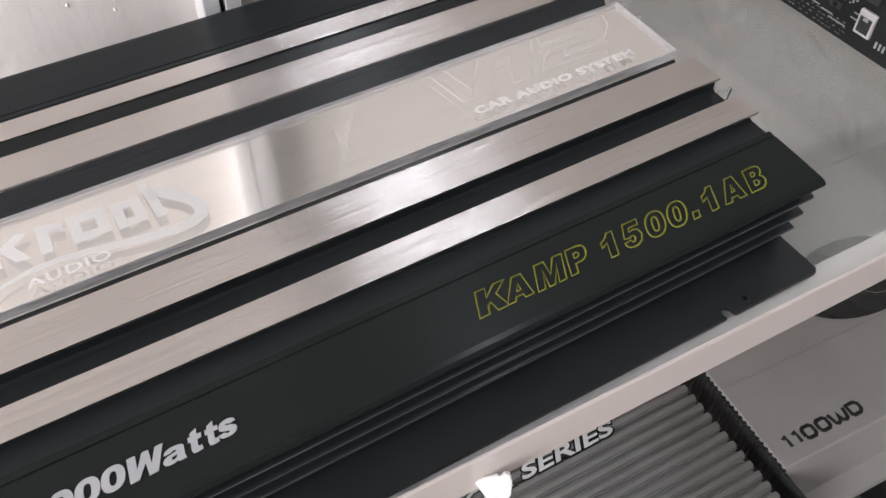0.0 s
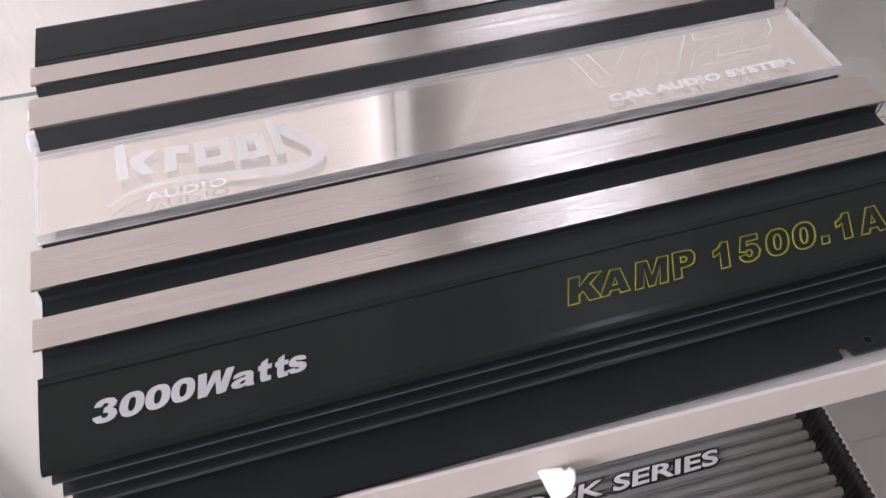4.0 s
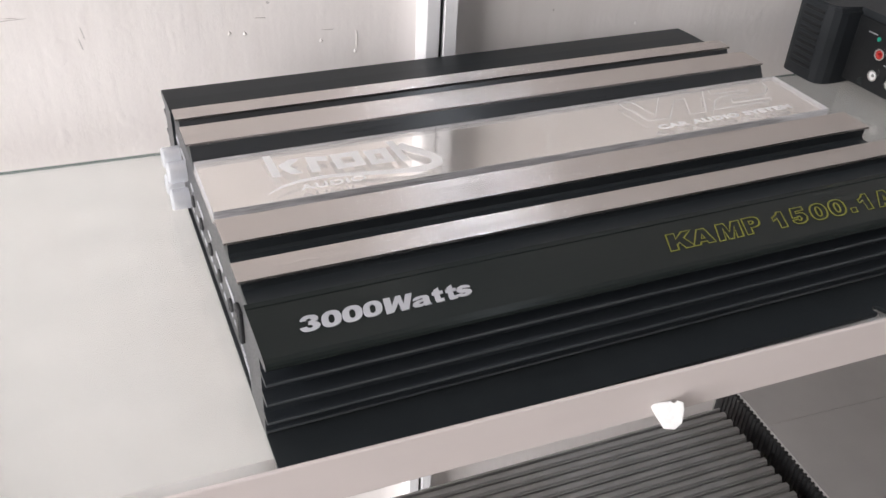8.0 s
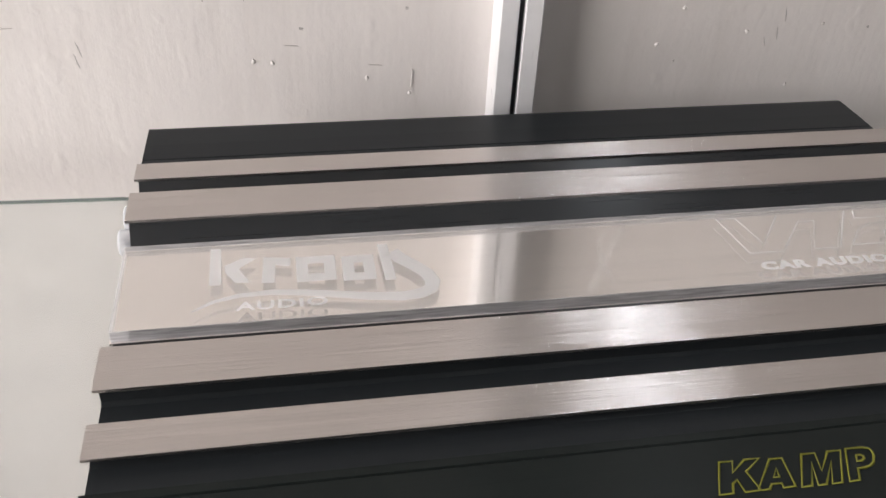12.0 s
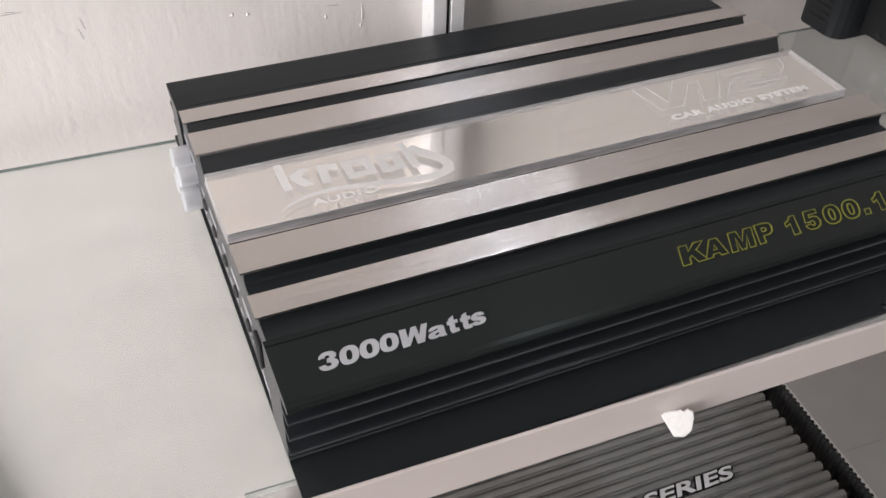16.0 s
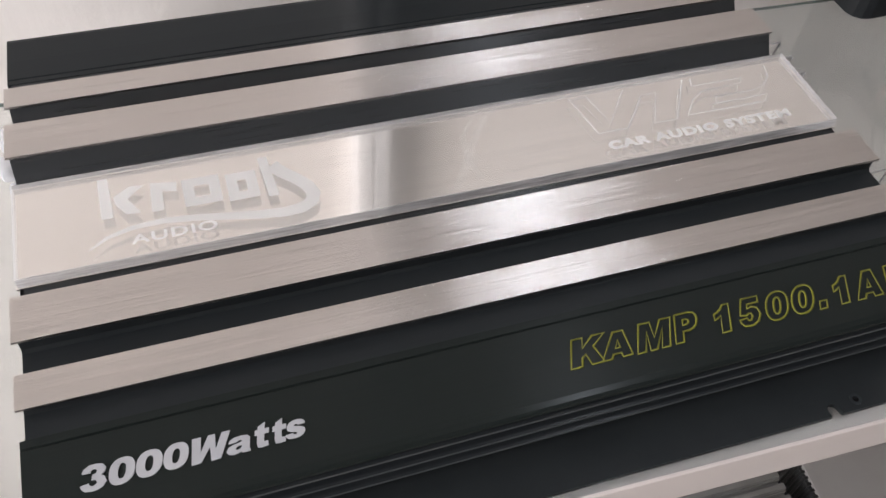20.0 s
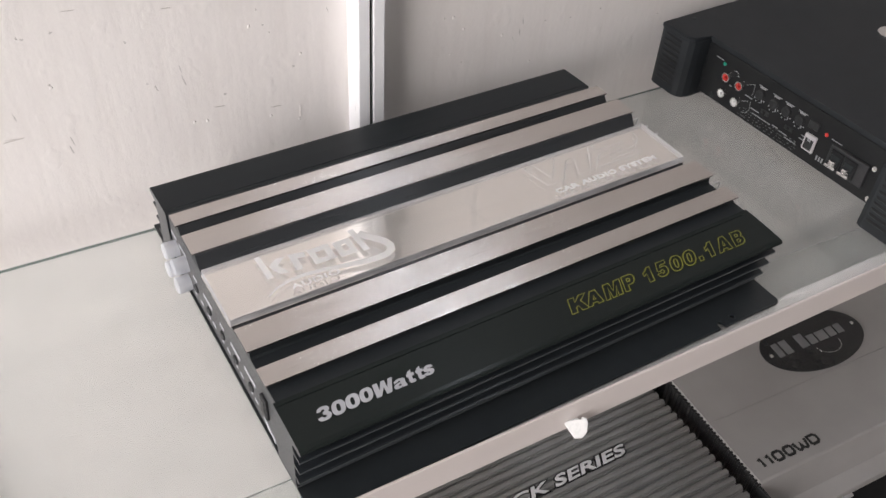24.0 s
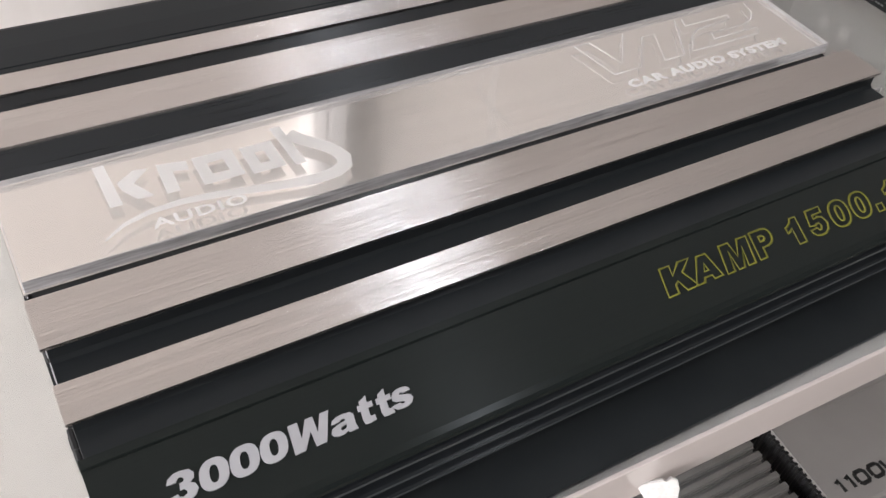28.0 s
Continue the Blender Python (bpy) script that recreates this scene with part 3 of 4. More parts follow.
def amplifier():
    amp = group_of("car_amplifier", pose(0, 0, 0.0), "long black finned car amplifier with brushed silver strips on top", "car amplifier", "amplifiers")
    x0, x1 = 0.0, 0.345
    front = [(-0.0318, 0.0022), (-0.0336, 0.0024), (-0.0340, 0.0031), (-0.0336, 0.0037), (-0.0325, 0.0042), (-0.0325, 0.0106), (-0.0378, 0.0110), (-0.0382, 0.0116), (-0.0379, 0.0123), (-0.0370, 0.0126), (-0.0325, 0.0131),
             (-0.0325, 0.0214), (-0.0392, 0.0217), (-0.0396, 0.0224), (-0.0393, 0.0231), (-0.0384, 0.0234), (-0.0325, 0.0239),
             (-0.0325, 0.0325), (-0.0406, 0.0328), (-0.0410, 0.0335), (-0.0407, 0.0342), (-0.0398, 0.0345), (-0.0325, 0.0350),
             (-0.0325, 0.0402), (-0.0405, 0.0412), (-0.0424, 0.0418), (-0.0432, 0.0430), (-0.0430, 0.0442), (-0.0420, 0.0450),
             (-0.0400, 0.0455), (-0.0250, 0.0464), (-0.0122, 0.0469), (-0.0117, 0.0463), (-0.0112, 0.0469), (-0.0085, 0.0470), (-0.0085, 0.0022)]
    for prof, word in ((front, "front"), (mirror(front), "rear")):
        b = prism(prof, x0, x1)
        for f in b.faces:
            ys, zs = [min(v.co.y, 0.157 - v.co.y) for v in f.verts], [v.co.z for v in f.verts]
            if len(f.verts) > 4:
                f.material_index = 3
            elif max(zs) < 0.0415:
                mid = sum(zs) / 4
                # narrow upper tip faces and the foot edge carry the painted highlight
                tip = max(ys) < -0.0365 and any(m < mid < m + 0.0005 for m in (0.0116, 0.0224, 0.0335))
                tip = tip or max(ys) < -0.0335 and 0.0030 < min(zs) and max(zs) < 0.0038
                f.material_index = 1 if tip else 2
        part("heatsink", b, [PANEL if word == "front" else DULL, TIP_GLINT, FIN, END], amp, "black brushed " + word + " heatsink with three fins")
    core = [(-0.0085, 0.0022), (-0.0085, 0.0466), (0.0005, 0.0468), (0.0025, 0.0476), (0.0025, 0.0506), (0.0118, 0.0506), (0.0118, 0.0462), (0.0250, 0.0462), (0.0262, 0.0474), (0.0262, 0.0522), (0.0434, 0.0522), (0.0434, 0.0455)]
    core += [(0.1072, 0.0455), (0.1122, 0.0532), (0.1308, 0.0532), (0.1308, 0.0425), (0.1328, 0.0412), (0.1410, 0.0466), (0.1447, 0.0515), (0.1545, 0.0515), (0.1545, 0.0476), (0.1570, 0.0468), (0.1655, 0.0466), (0.1655, 0.0022)]
    b = prism(core, 0.0016, 0.3434)
    for f in b.faces:
        f.material_index = 0 if f.calc_center_median().y > 0.06 and len(f.verts) == 4 else 1
    part("body", b, [BLACK, DULL], amp, "black anodised body with long grooves")
    for y0, y1, z in ((0.0, 0.0133, 0.0518), (0.0253, 0.0443, 0.0535), (0.1127, 0.1318, 0.0545), (0.1442, 0.1562, 0.0528)):
        part("silver_strip", box(x0, x1, y0, y1, z - 0.0012, z), STRIP, amp, "brushed silver aluminium strip")
    part("mirror_plate", box(0.0005, 0.3445, 0.0531, 0.1009, 0.0457, 0.0466), MIRROR, amp, "polished silver backing plate")
    b = box(0.001, 0.344, 0.0535, 0.1005, 0.0467, 0.0514, 0.0002)
    b.normal_update()
    for f in b.faces:
        f.material_index = 1 if abs(f.normal.z) < 0.9 else 0
    cover = part("cover_plate", b, [ACRYLIC, CUT_EDGE], amp, "clear acrylic cover plate with etched lettering")
    cover.visible_shadow = False
    zt = 0.05145
    etched(cover, zt)
    # mounting flange with open slots and holes
    outline = [(0.0, -0.0538), (0.2908, -0.0571), (0.2904, -0.0546), (0.2908, -0.0530), (0.2920, -0.0521), (0.2938, -0.0521), (0.2950, -0.0530), (0.2956, -0.0546), (0.2962, -0.0571), (0.343, -0.0577), (0.345, -0.0557), (0.345, 0.2125), (0.0, 0.2125)]
    part("base_plate", plate(outline, 0.0, 0.0021), STEEL, amp, "black steel base plate with slotted mounting flange")
    ring = turned(tube(0.0025, 0.0021, 0.0024, 20, 0.0014), pose(0.3046, -0.0527, 0))
    hole = part("mounting_hole", ring, FIN, amp, "round mounting hole with a dark rim")
    part("hole_floor", turned(tube(0.0015, 0.00205, 0.00215, 20), pose(0.3046, -0.0527, 0)), BADGE, hole, "dark inside of the hole")
    slope = pose(0, -0.0262, 0.0465, 2.8, 0, 0)
    part("lettering", letter_row(WATTS, -0.0262), WHITE_INK, amp, "white bold italic wattage print", slope)
    part("lettering", letter_row(MODEL, -0.0262, 0.00044), YELLOW_INK, amp, "yellow outlined model print", slope)
    left_end(amp)
    right_end(amp)
    return amp


WATTS = [("3", 0.0162, 0.0241, 0.0176, -0.0311, -0.0224), ("0", 0.0244, 0.0323, 0.0262, -0.0312, -0.0224), ("0", 0.0325, 0.0406, 0.0344, -0.0310, -0.0222), ("0", 0.0408, 0.0486, 0.0428, -0.0307, -0.0221), ("W", 0.0491, 0.0611, 0.0512, -0.0310, -0.0223),
         ("a", 0.0606, 0.0684, 0.0620, -0.0309, -0.0251), ("t", 0.0693, 0.0740, 0.0713, -0.0308, -0.0224), ("t", 0.0750, 0.0796, 0.0770, -0.0309, -0.0225), ("s", 0.0794, 0.0859, 0.0810, -0.0306, -0.0243)]
MODEL = [("K", 0.1791, 0.1929, 0.1835, -0.0317, -0.0199), ("A", 0.1911, 0.2038, 0.1954, -0.0317, -0.0207), ("M", 0.2047, 0.2185, 0.2099, -0.0322, -0.0202), ("P", 0.2200, 0.2299, 0.2246, -0.0321, -0.0200), ("1", 0.2361, 0.2437, 0.2406, -0.0324, -0.0205), ("5", 0.2465, 0.2561, 0.2515, -0.0324, -0.0202),
         ("0", 0.2576, 0.2679, 0.2629, -0.0328, -0.0204), ("0", 0.2687, 0.2790, 0.2742, -0.0329, -0.0204), (".", 0.2805, 0.2845, 0.2821, -0.0329, -0.0288), ("1", 0.2872, 0.2947, 0.2922, -0.0330, -0.0208), ("A", 0.2971, 0.3095, 0.3023, -0.0332, -0.0209), ("B", 0.3113, 0.3215, 0.3160, -0.0333, -0.0211)]


def etched(cover, z):
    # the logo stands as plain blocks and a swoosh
    def block(x0, x1, y0, y1, hole=0.0):
        o = plate([(x0, y0), (x1, y0), (x1, y1), (x0, y1)], z, z + 0.0001)
        if hole:
            o.free()
            o = bmesh.new()
            for a in ((x0, x1, y0, y0 + hole), (x0, x1, y1 - hole, y1), (x0, x0 + hole, y0 + hole, y1 - hole), (x1 - hole, x1, y0 + hole, y1 - hole)):
                box(*a, z, z + 0.0001, bm=o)
        part("logo_shape", o, ETCH, cover, "plain frosted white logo shape")

    def shape(points):
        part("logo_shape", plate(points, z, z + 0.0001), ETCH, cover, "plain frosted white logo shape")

    shape([(0.0322, 0.0952), (0.0360, 0.0952), (0.0366, 0.0742), (0.0324, 0.0742)])
    shape([(0.0374, 0.0846), (0.0440, 0.0890), (0.0488, 0.0882), (0.0425, 0.0826), (0.0468, 0.0744), (0.0414, 0.0748), (0.0380, 0.0806)])
    shape([(0.0514, 0.0886), (0.0612, 0.0870), (0.0608, 0.0820), (0.0556, 0.0836), (0.0551, 0.0734), (0.0506, 0.0736)])
    block(0.0630, 0.0772, 0.0728, 0.0872, 0.0042)
    block(0.0796, 0.0914, 0.0716, 0.0860, 0.0042)
    shape([(0.0934, 0.0920), (0.0972, 0.0920), (0.0984, 0.0704), (0.0944, 0.0704)])
    # the swoosh: a thin tail that thickens, turns about its end and runs back to the last bar
    spine = [(0.0272, 0.0605, 0.0006), (0.0340, 0.0650, 0.0014), (0.0430, 0.0676, 0.0022), (0.0540, 0.0682, 0.0028), (0.0660, 0.0667, 0.0032), (0.0780, 0.0643, 0.0036), (0.0890, 0.0622, 0.0042), (0.0990, 0.0610, 0.0048),
             (0.1055, 0.0617, 0.0052), (0.1098, 0.0640, 0.0055), (0.1112, 0.0680, 0.0056), (0.1098, 0.0726, 0.0056), (0.1060, 0.0775, 0.0056), (0.1012, 0.0825, 0.0058), (0.0985, 0.0870, 0.0056)]
    up, lo = [], []
    for k, (x, y, w) in enumerate(spine):
        (xa, ya, _), (xb, yb, _) = spine[max(0, k - 1)], spine[min(len(spine) - 1, k + 1)]
        d = math.hypot(xb - xa, yb - ya)
        nx, ny = -(yb - ya) / d * w / 2, (xb - xa) / d * w / 2
        up.append((x + nx, y + ny))
        lo.append((x - nx, y - ny))
    b = bmesh.new()
    for zz in (z + 0.0001, z):
        ua, la = [b.verts.new((x, y, zz)) for x, y in up], [b.verts.new((x, y, zz)) for x, y in lo]
        for k in range(len(spine) - 1):
            b.faces.new((ua[k], la[k], la[k + 1], ua[k + 1]))
    part("logo_swoosh", b, ETCH, cover, "frosted white curved swoosh")
    # two rubbed streaks that cross in the protective film under the acrylic
    for pts, w in (([(0.1965, 0.0985), (0.1880, 0.0900), (0.1790, 0.0770), (0.1710, 0.0640), (0.1675, 0.0580)], 0.0042), ([(0.1872, 0.0960), (0.1790, 0.0865), (0.1770, 0.0740), (0.1785, 0.0620)], 0.0026)):
        b = bmesh.new()
        rows = [(b.verts.new((x - w / 2, y, 0.04668)), b.verts.new((x + w / 2, y, 0.04668))) for x, y in pts]
        for (a0, a1), (c0, c1) in zip(rows, rows[1:]):
            b.faces.new((a0, a1, c1, c0))
        part("film_streak", b, SCUFFED, cover, "faint whitish rubbed streak")
    part("lettering", lettering("AUDIO", 0.0418, 0.0732, 0.0594, 0.0640, 0.02, 0.0, 0.0, 0.0001, 1.1), ETCH_BOLD, cover, "etched lettering", pose(0, 0, z))
    part("lettering", lettering("CAR AUDIO SYSTEM", 0.236, 0.3245, 0.0605, 0.0655, 0.055, 0.0, 0.0, 0.0001, 1.12), ETCH_BOLD, cover, "etched lettering", pose(0, 0, z))
    v12 = [[(239, 94), (231, 94), (235, 71), (249, 71), (264, 89), (271, 89), (262, 71), (273, 71), (287, 94)], [(239, 94), (243, 76), (257, 94)],
           [(291, 94), (289, 89), (315, 89), (313, 86), (293, 85), (286, 81), (279, 72), (318, 72), (321, 76), (295, 76), (297, 80), (316, 80), (323, 82), (328, 87), (330, 94)]]
    b = bmesh.new()
    for line in v12:
        add_to(b, wire([(x / 1000, y / 1000, z) for x, y in line], 0.00034, False, 0))
    part("lettering", b, ETCH_FAINT, cover, "thin outlined figure")


def left_end(amp):
    end = part("end_plate", box(0.0015, 0.003, -0.030, 0.187, 0.0022, 0.0455, 0.0002), END, amp, "dark grey end plate with sockets and controls")
    for y, z in ((0.1345, 0.0285), (0.1530, 0.0275), (0.1345, 0.0125), (0.1530, 0.0115)):
        m = pose(0.0015, y, z, 0, -90, 0)
        part("socket", tube(0.0042, 0.0, 0.0072, 24, 0.002), CHROME, end, "bright metal socket", m)
        part("socket_cap", tube(0.0056, 0.0006, 0.0100, 28, 0.0, 0.0009), CAP, end, "milky plastic protective cap", m)
    for y, z in ((0.1215, 0.0175), (0.0986, 0.0178), (0.0757, 0.0178), (0.0545, 0.0170), (0.0304, 0.0180)):
        m = pose(0.0015, y, z, 0, -90, 0)
        knob = part("control_knob", tube(0.0032, 0.0, 0.0012, 20, 0.0, 0.0004), SLOT, end, "small dark adjuster", m)
        part("knob_slot", box(-0.0022, 0.0022, -0.0004, 0.0004, 0.0012, 0.0014), BLACK_INK, knob)
    # white print that cannot be read
    for y0, y1, z, h in ((0.1541, 0.1638, 0.0335, 0.0022), (0.1354, 0.1487, 0.0330, 0.0024), (0.1186, 0.1250, 0.0255, 0.0020), (0.0916, 0.1066, 0.0255, 0.0024), (0.0720, 0.0783, 0.0260, 0.0020), (0.0460, 0.0604, 0.0255, 0.0024), (0.0227, 0.0390, 0.0262, 0.0026),
                         (0.1236, 0.1280, 0.0105, 0.0020), (0.1114, 0.1160, 0.0115, 0.0022), (0.0992, 0.1040, 0.0108, 0.0022), (0.0892, 0.0946, 0.0115, 0.0022), (0.0755, 0.0805, 0.0115, 0.0022), (0.0650, 0.0704, 0.0115, 0.0022), (0.0528, 0.0572, 0.0115, 0.0020), (0.0442, 0.0488, 0.0112, 0.0022),
                         (0.0300, 0.0330, 0.0125, 0.0020), (0.0215, 0.0262, 0.0125, 0.0020)):
        part("label_mark", box(0.0011, 0.0015, y0, y1, z - h / 2, z + h / 2, 0.00015), WHITE_INK, end)
    plug = part("plug_socket", box(-0.0004, 0.0015, 0.0042, 0.0122, 0.0170, 0.0335, 0.0005), SLOT, end, "black plug socket")
    part("plug_mouth", box(-0.0006, -0.0003, 0.0060, 0.0104, 0.0190, 0.0315), BLACK_INK, plug)
    rng = random.Random(4)
    for i in range(9):
        y, z = 0.0135 - i * 0.0017, 0.0098 - i * 0.0006
        part("label_mark", box(0.0011, 0.0015, y - 0.0013, y + 0.0004, z - rng.uniform(0.0015, 0.0035), z + rng.uniform(0.0002, 0.0016)), WHITE_INK, end)
    for y in (-0.0130, -0.0186):
        part("vent_slot", box(0.0011, 0.0015, y - 0.0009, y + 0.0009, 0.0055, 0.0260), SLOT, end, "dark upright slot")


def right_end(amp):
    end = part("end_plate", box(0.342, 0.3435, -0.030, 0.187, 0.0022, 0.0455, 0.0002), STEEL, amp, "black end plate with terminals")
    for y in (0.031, 0.041, 0.100, 0.1115, 0.123, 0.135, 0.1465):
        lug = part("terminal_lug", wire([(0.3490, y, 0.0370), (0.3622, y, 0.0370), (0.3630, y, 0.0362), (0.3606, y - 0.0006, 0.0275), (0.3594, y - 0.0006, 0.0278)], 0.00050, True), ALU, end, "small bright wire terminal")
        part("terminal_barrel", turned(tube(0.0028, 0.0, 0.0065, 16, 0.0016), pose(0.3435, y, 0.0330, 0, 90, 0)), CHROME, lug, "bright crimp barrel")


amplifier()

# ---- second amplifier, black, standing across the shelf ----


def black_amplifier():
    top = group_of("car_amplifier", pose(0.486, 0.0, 0.0, 0, 0, 1.2), "matt black car amplifier with sockets along its end panel", "car amplifier", "amplifiers")
    part("body", box(0.0, 0.36, -0.058, 0.206, 0.003, 0.0555, 0.001), A2_TOP, top, "textured black body")
    ears = [(-0.022, 0.209), (-0.0235, 0.207), (-0.0235, 0.181), (-0.022, 0.176), (-0.0185, 0.1725), (-0.012, 0.1712), (-0.0015, 0.1705), (-0.0015, -0.0225), (-0.012, -0.0232), (-0.0185, -0.0245), (-0.022, -0.028), (-0.0235, -0.033), (-0.0235, -0.059), (-0.022, -0.061), (0.36, -0.061), (0.36, 0.209)]
    part("top_cover", plate(ears, 0.0545, 0.0580, 0.0012), A2_TOP, top, "textured black top cover")
    end = part("end_plate", box(-0.0015, 0.0, -0.024, 0.170, 0.004, 0.052, 0.0005), PLASTIC, top, "black panel with sockets and print")
    # ribbed corner blocks
    for y0, y1 in ((0.170, 0.209), (-0.061, -0.022)):
        prof = [(-0.024, y0 + 0.010), (-0.0225, y0 + 0.005), (-0.0185, y0 + 0.0015), (-0.013, y0), (0.02, y0), (0.02, y1), (-0.018, y1), (-0.0225, y1 - 0.002), (-0.024, y1 - 0.006)]
        cap = part("corner_block", plate(prof, 0.0, 0.0545, 0.0005), A2_TOP, top, "ribbed black corner block")
        for i in range(9):
            z = 0.008 + i * 0.0052
            part("rib", box(-0.0247, -0.0235, y0 + 0.012, y1 - 0.008, z, z + 0.0026, 0.0005), PLASTIC, cap)
    face = lambda y, z: pose(-0.0015, y, z, 0, -90, 0)
    for y, z, mat, word in ((0.1413, 0.0332, RED, "red"), (0.1260, 0.0328, RED, "red"), (0.1414, 0.0175, WHITE_P, "white"), (0.1258, 0.0170, WHITE_P, "white")):
        jack = part("socket", tube(0.0041, 0.0, 0.0048, 24, 0.0031), CHROME, end, "bright ringed socket", face(y, z))
        part("insert", tube(0.0031, 0.0, 0.0040, 20, 0.0014), mat, jack, word + " plastic insert")
    part("power_light", tube(0.0016, 0.0, 0.0012, 16, 0, 0.0004), TEAL, end, "small green indicator", face(0.1487, 0.0412))
    part("alarm_light", tube(0.0016, 0.0, 0.0012, 16, 0, 0.0004), RED, end, "small red indicator", face(0.037, 0.0365))
    for y in (0.1055, 0.0902, 0.0771, 0.0632):
        knob = part("control_knob", tube(0.0042, 0.0, 0.0026, 20, 0, 0.0007), SLOT, end, "black adjuster", face(y, 0.0348))
        part("knob_slot", box(-0.0028, 0.0028, -0.0004, 0.0004, 0.0026, 0.0028), BLACK_INK, knob)
        # heading bar, range ticks and figures round each adjuster
        for dy0, dy1, z, h in ((-0.0050, 0.0042, 0.0418, 0.0005), (-0.0032, 0.0026, 0.0403, 0.0011), (0.0044, 0.0054, 0.0292, 0.0012), (0.0024, 0.0036, 0.0268, 0.0010), (-0.0030, -0.0021, 0.0282, 0.0028), (-0.0052, -0.0042, 0.0300, 0.0012), (-0.0012, -0.0004, 0.0270, 0.0008)):
            part("label_mark", box(-0.0019, -0.0015, y + dy0, y + dy1, z, z + h), DIM_INK, end)
    for y in (0.0960, 0.0700):
        switch = part("slide_switch", box(-0.0026, -0.0015, y - 0.0042, y + 0.0042, 0.0205, 0.0245, 0.0003), SLOT, end, "black slide switch")
        part("slider", box(-0.0036, -0.0026, y - 0.0010, y + 0.0016, 0.0212, 0.0238, 0.0003), PLASTIC, switch)
    jack = part("phone_jack", box(-0.0040, -0.0015, 0.0425, 0.0535, 0.0148, 0.0298, 0.0006), ALU, end, "pale grey remote control jack")
    part("jack_mouth", box(-0.0043, -0.0040, 0.0442, 0.0518, 0.0168, 0.0262), SLOT, jack)
    part("jack_latch", box(-0.0045, -0.0043, 0.0464, 0.0496, 0.0240, 0.0262), DIM_INK, jack)
    part("aux_socket", box(-0.0035, -0.0015, 0.0445, 0.0545, 0.0345, 0.0415, 0.0005), SLOT, end, "black socket")
    block = part("terminal_block", box(-0.0050, -0.0015, -0.0065, 0.0285, 0.0140, 0.0345, 0.0006), SLOT, end, "black terminal block")
    for y in (0.0200, 0.0075):
        part("terminal_cage", box(-0.0066, -0.0050, y - 0.0058, y + 0.0058, 0.0165, 0.0320, 0.0004), PLASTIC, block, "black cage round the clamp")
        part("terminal", box(-0.0118, -0.0066, y - 0.0050, y + 0.0050, 0.0185, 0.0210, 0.0005), CHROME, block, "bright metal clamp terminal")
        part("terminal_tongue", box(-0.0074, -0.0066, y - 0.0040, y + 0.0040, 0.0210, 0.0290, 0.0003), STEEL, block)
        part("terminal_screw", tube(0.0030, 0.0210, 0.0252, 18, 0, 0.0006), CHROME, block, "bright clamp screw", pose(-0.0092, y, 0))
    for k in range(3):
        part("label_mark", box(-0.0019, -0.0015, 0.0375 - k * 0.0026, 0.0388 - k * 0.0026, 0.0118, 0.0158), DIM_INK, end)
    # thin bracket lines that join the sockets
    for pts in ([(0.1375, 0.0402), (0.1345, 0.0412), (0.1325, 0.0398)], [(0.1215, 0.0352), (0.1165, 0.0385), (0.1140, 0.0395), (0.1130, 0.0340), (0.1135, 0.0285)], [(0.1215, 0.0195), (0.1180, 0.0215), (0.1150, 0.0225)], [(0.1130, 0.0235), (0.1120, 0.0160), (0.1150, 0.0110), (0.1190, 0.0100)]):
        part("bracket_line", wire([(-0.0016, y, z) for y, z in pts], 0.00022, False, 0), DIM_INK, end)
    for y, z in ((-0.0098, 0.0339), (-0.0145, 0.0085), (0.1535, 0.0085)):
        part("screw", tube(0.0023, 0.0, 0.0010, 16, 0, 0.0003), CHROME if y < 0 else STEEL, end, "round head screw", face(y, z))
    rng = random.Random(9)
    for row in range(4):
        y = 0.122 - 0.004 * (row % 2)
        while y > 0.058:
            w = rng.uniform(0.0005, 0.0022)
            part("label_mark", box(-0.0018, -0.0015, y - w, y, 0.0068 + row * 0.0026, 0.0072 + row * 0.0026 + rng.choice((0, 0, 0.0004))), FAINT_INK, end)
            y -= w + rng.uniform(0.0008, 0.0042)
    for y, z, w in ((0.1590, 0.0432, 0.008), (0.1385, 0.0255, 0.003), (0.1200, 0.0262, 0.008), (0.0320, 0.0355, 0.010), (0.1330, 0.0375, 0.002), (0.1110, 0.0185, 0.009), (0.1080, 0.0150, 0.020), (0.0860, 0.0160, 0.006), (0.0780, 0.0150, 0.008), (0.0720, 0.0128, 0.012), (0.0575, 0.0235, 0.006), (0.0590, 0.0200, 0.005)):
        part("label_mark", box(-0.0019, -0.0015, y - w, y, z, z + 0.0007), DIM_INK, end)
    part("badge", tube(0.011, 0.0580, 0.0592, 36, 0, 0.0005), CHROME, top, "round silver badge", pose(0.146, 0.099, 0))
    for x, y in ((0.006, 0.200), (0.006, -0.05)):
        part("screw", tube(0.0022, 0.0580, 0.0586, 16, 0, 0.0003), STEEL, top, "black cover screw", pose(x, y, 0))
    return top


black_amplifier()

# ---- amplifiers on the lower shelf ----
TOP_Z = -0.318


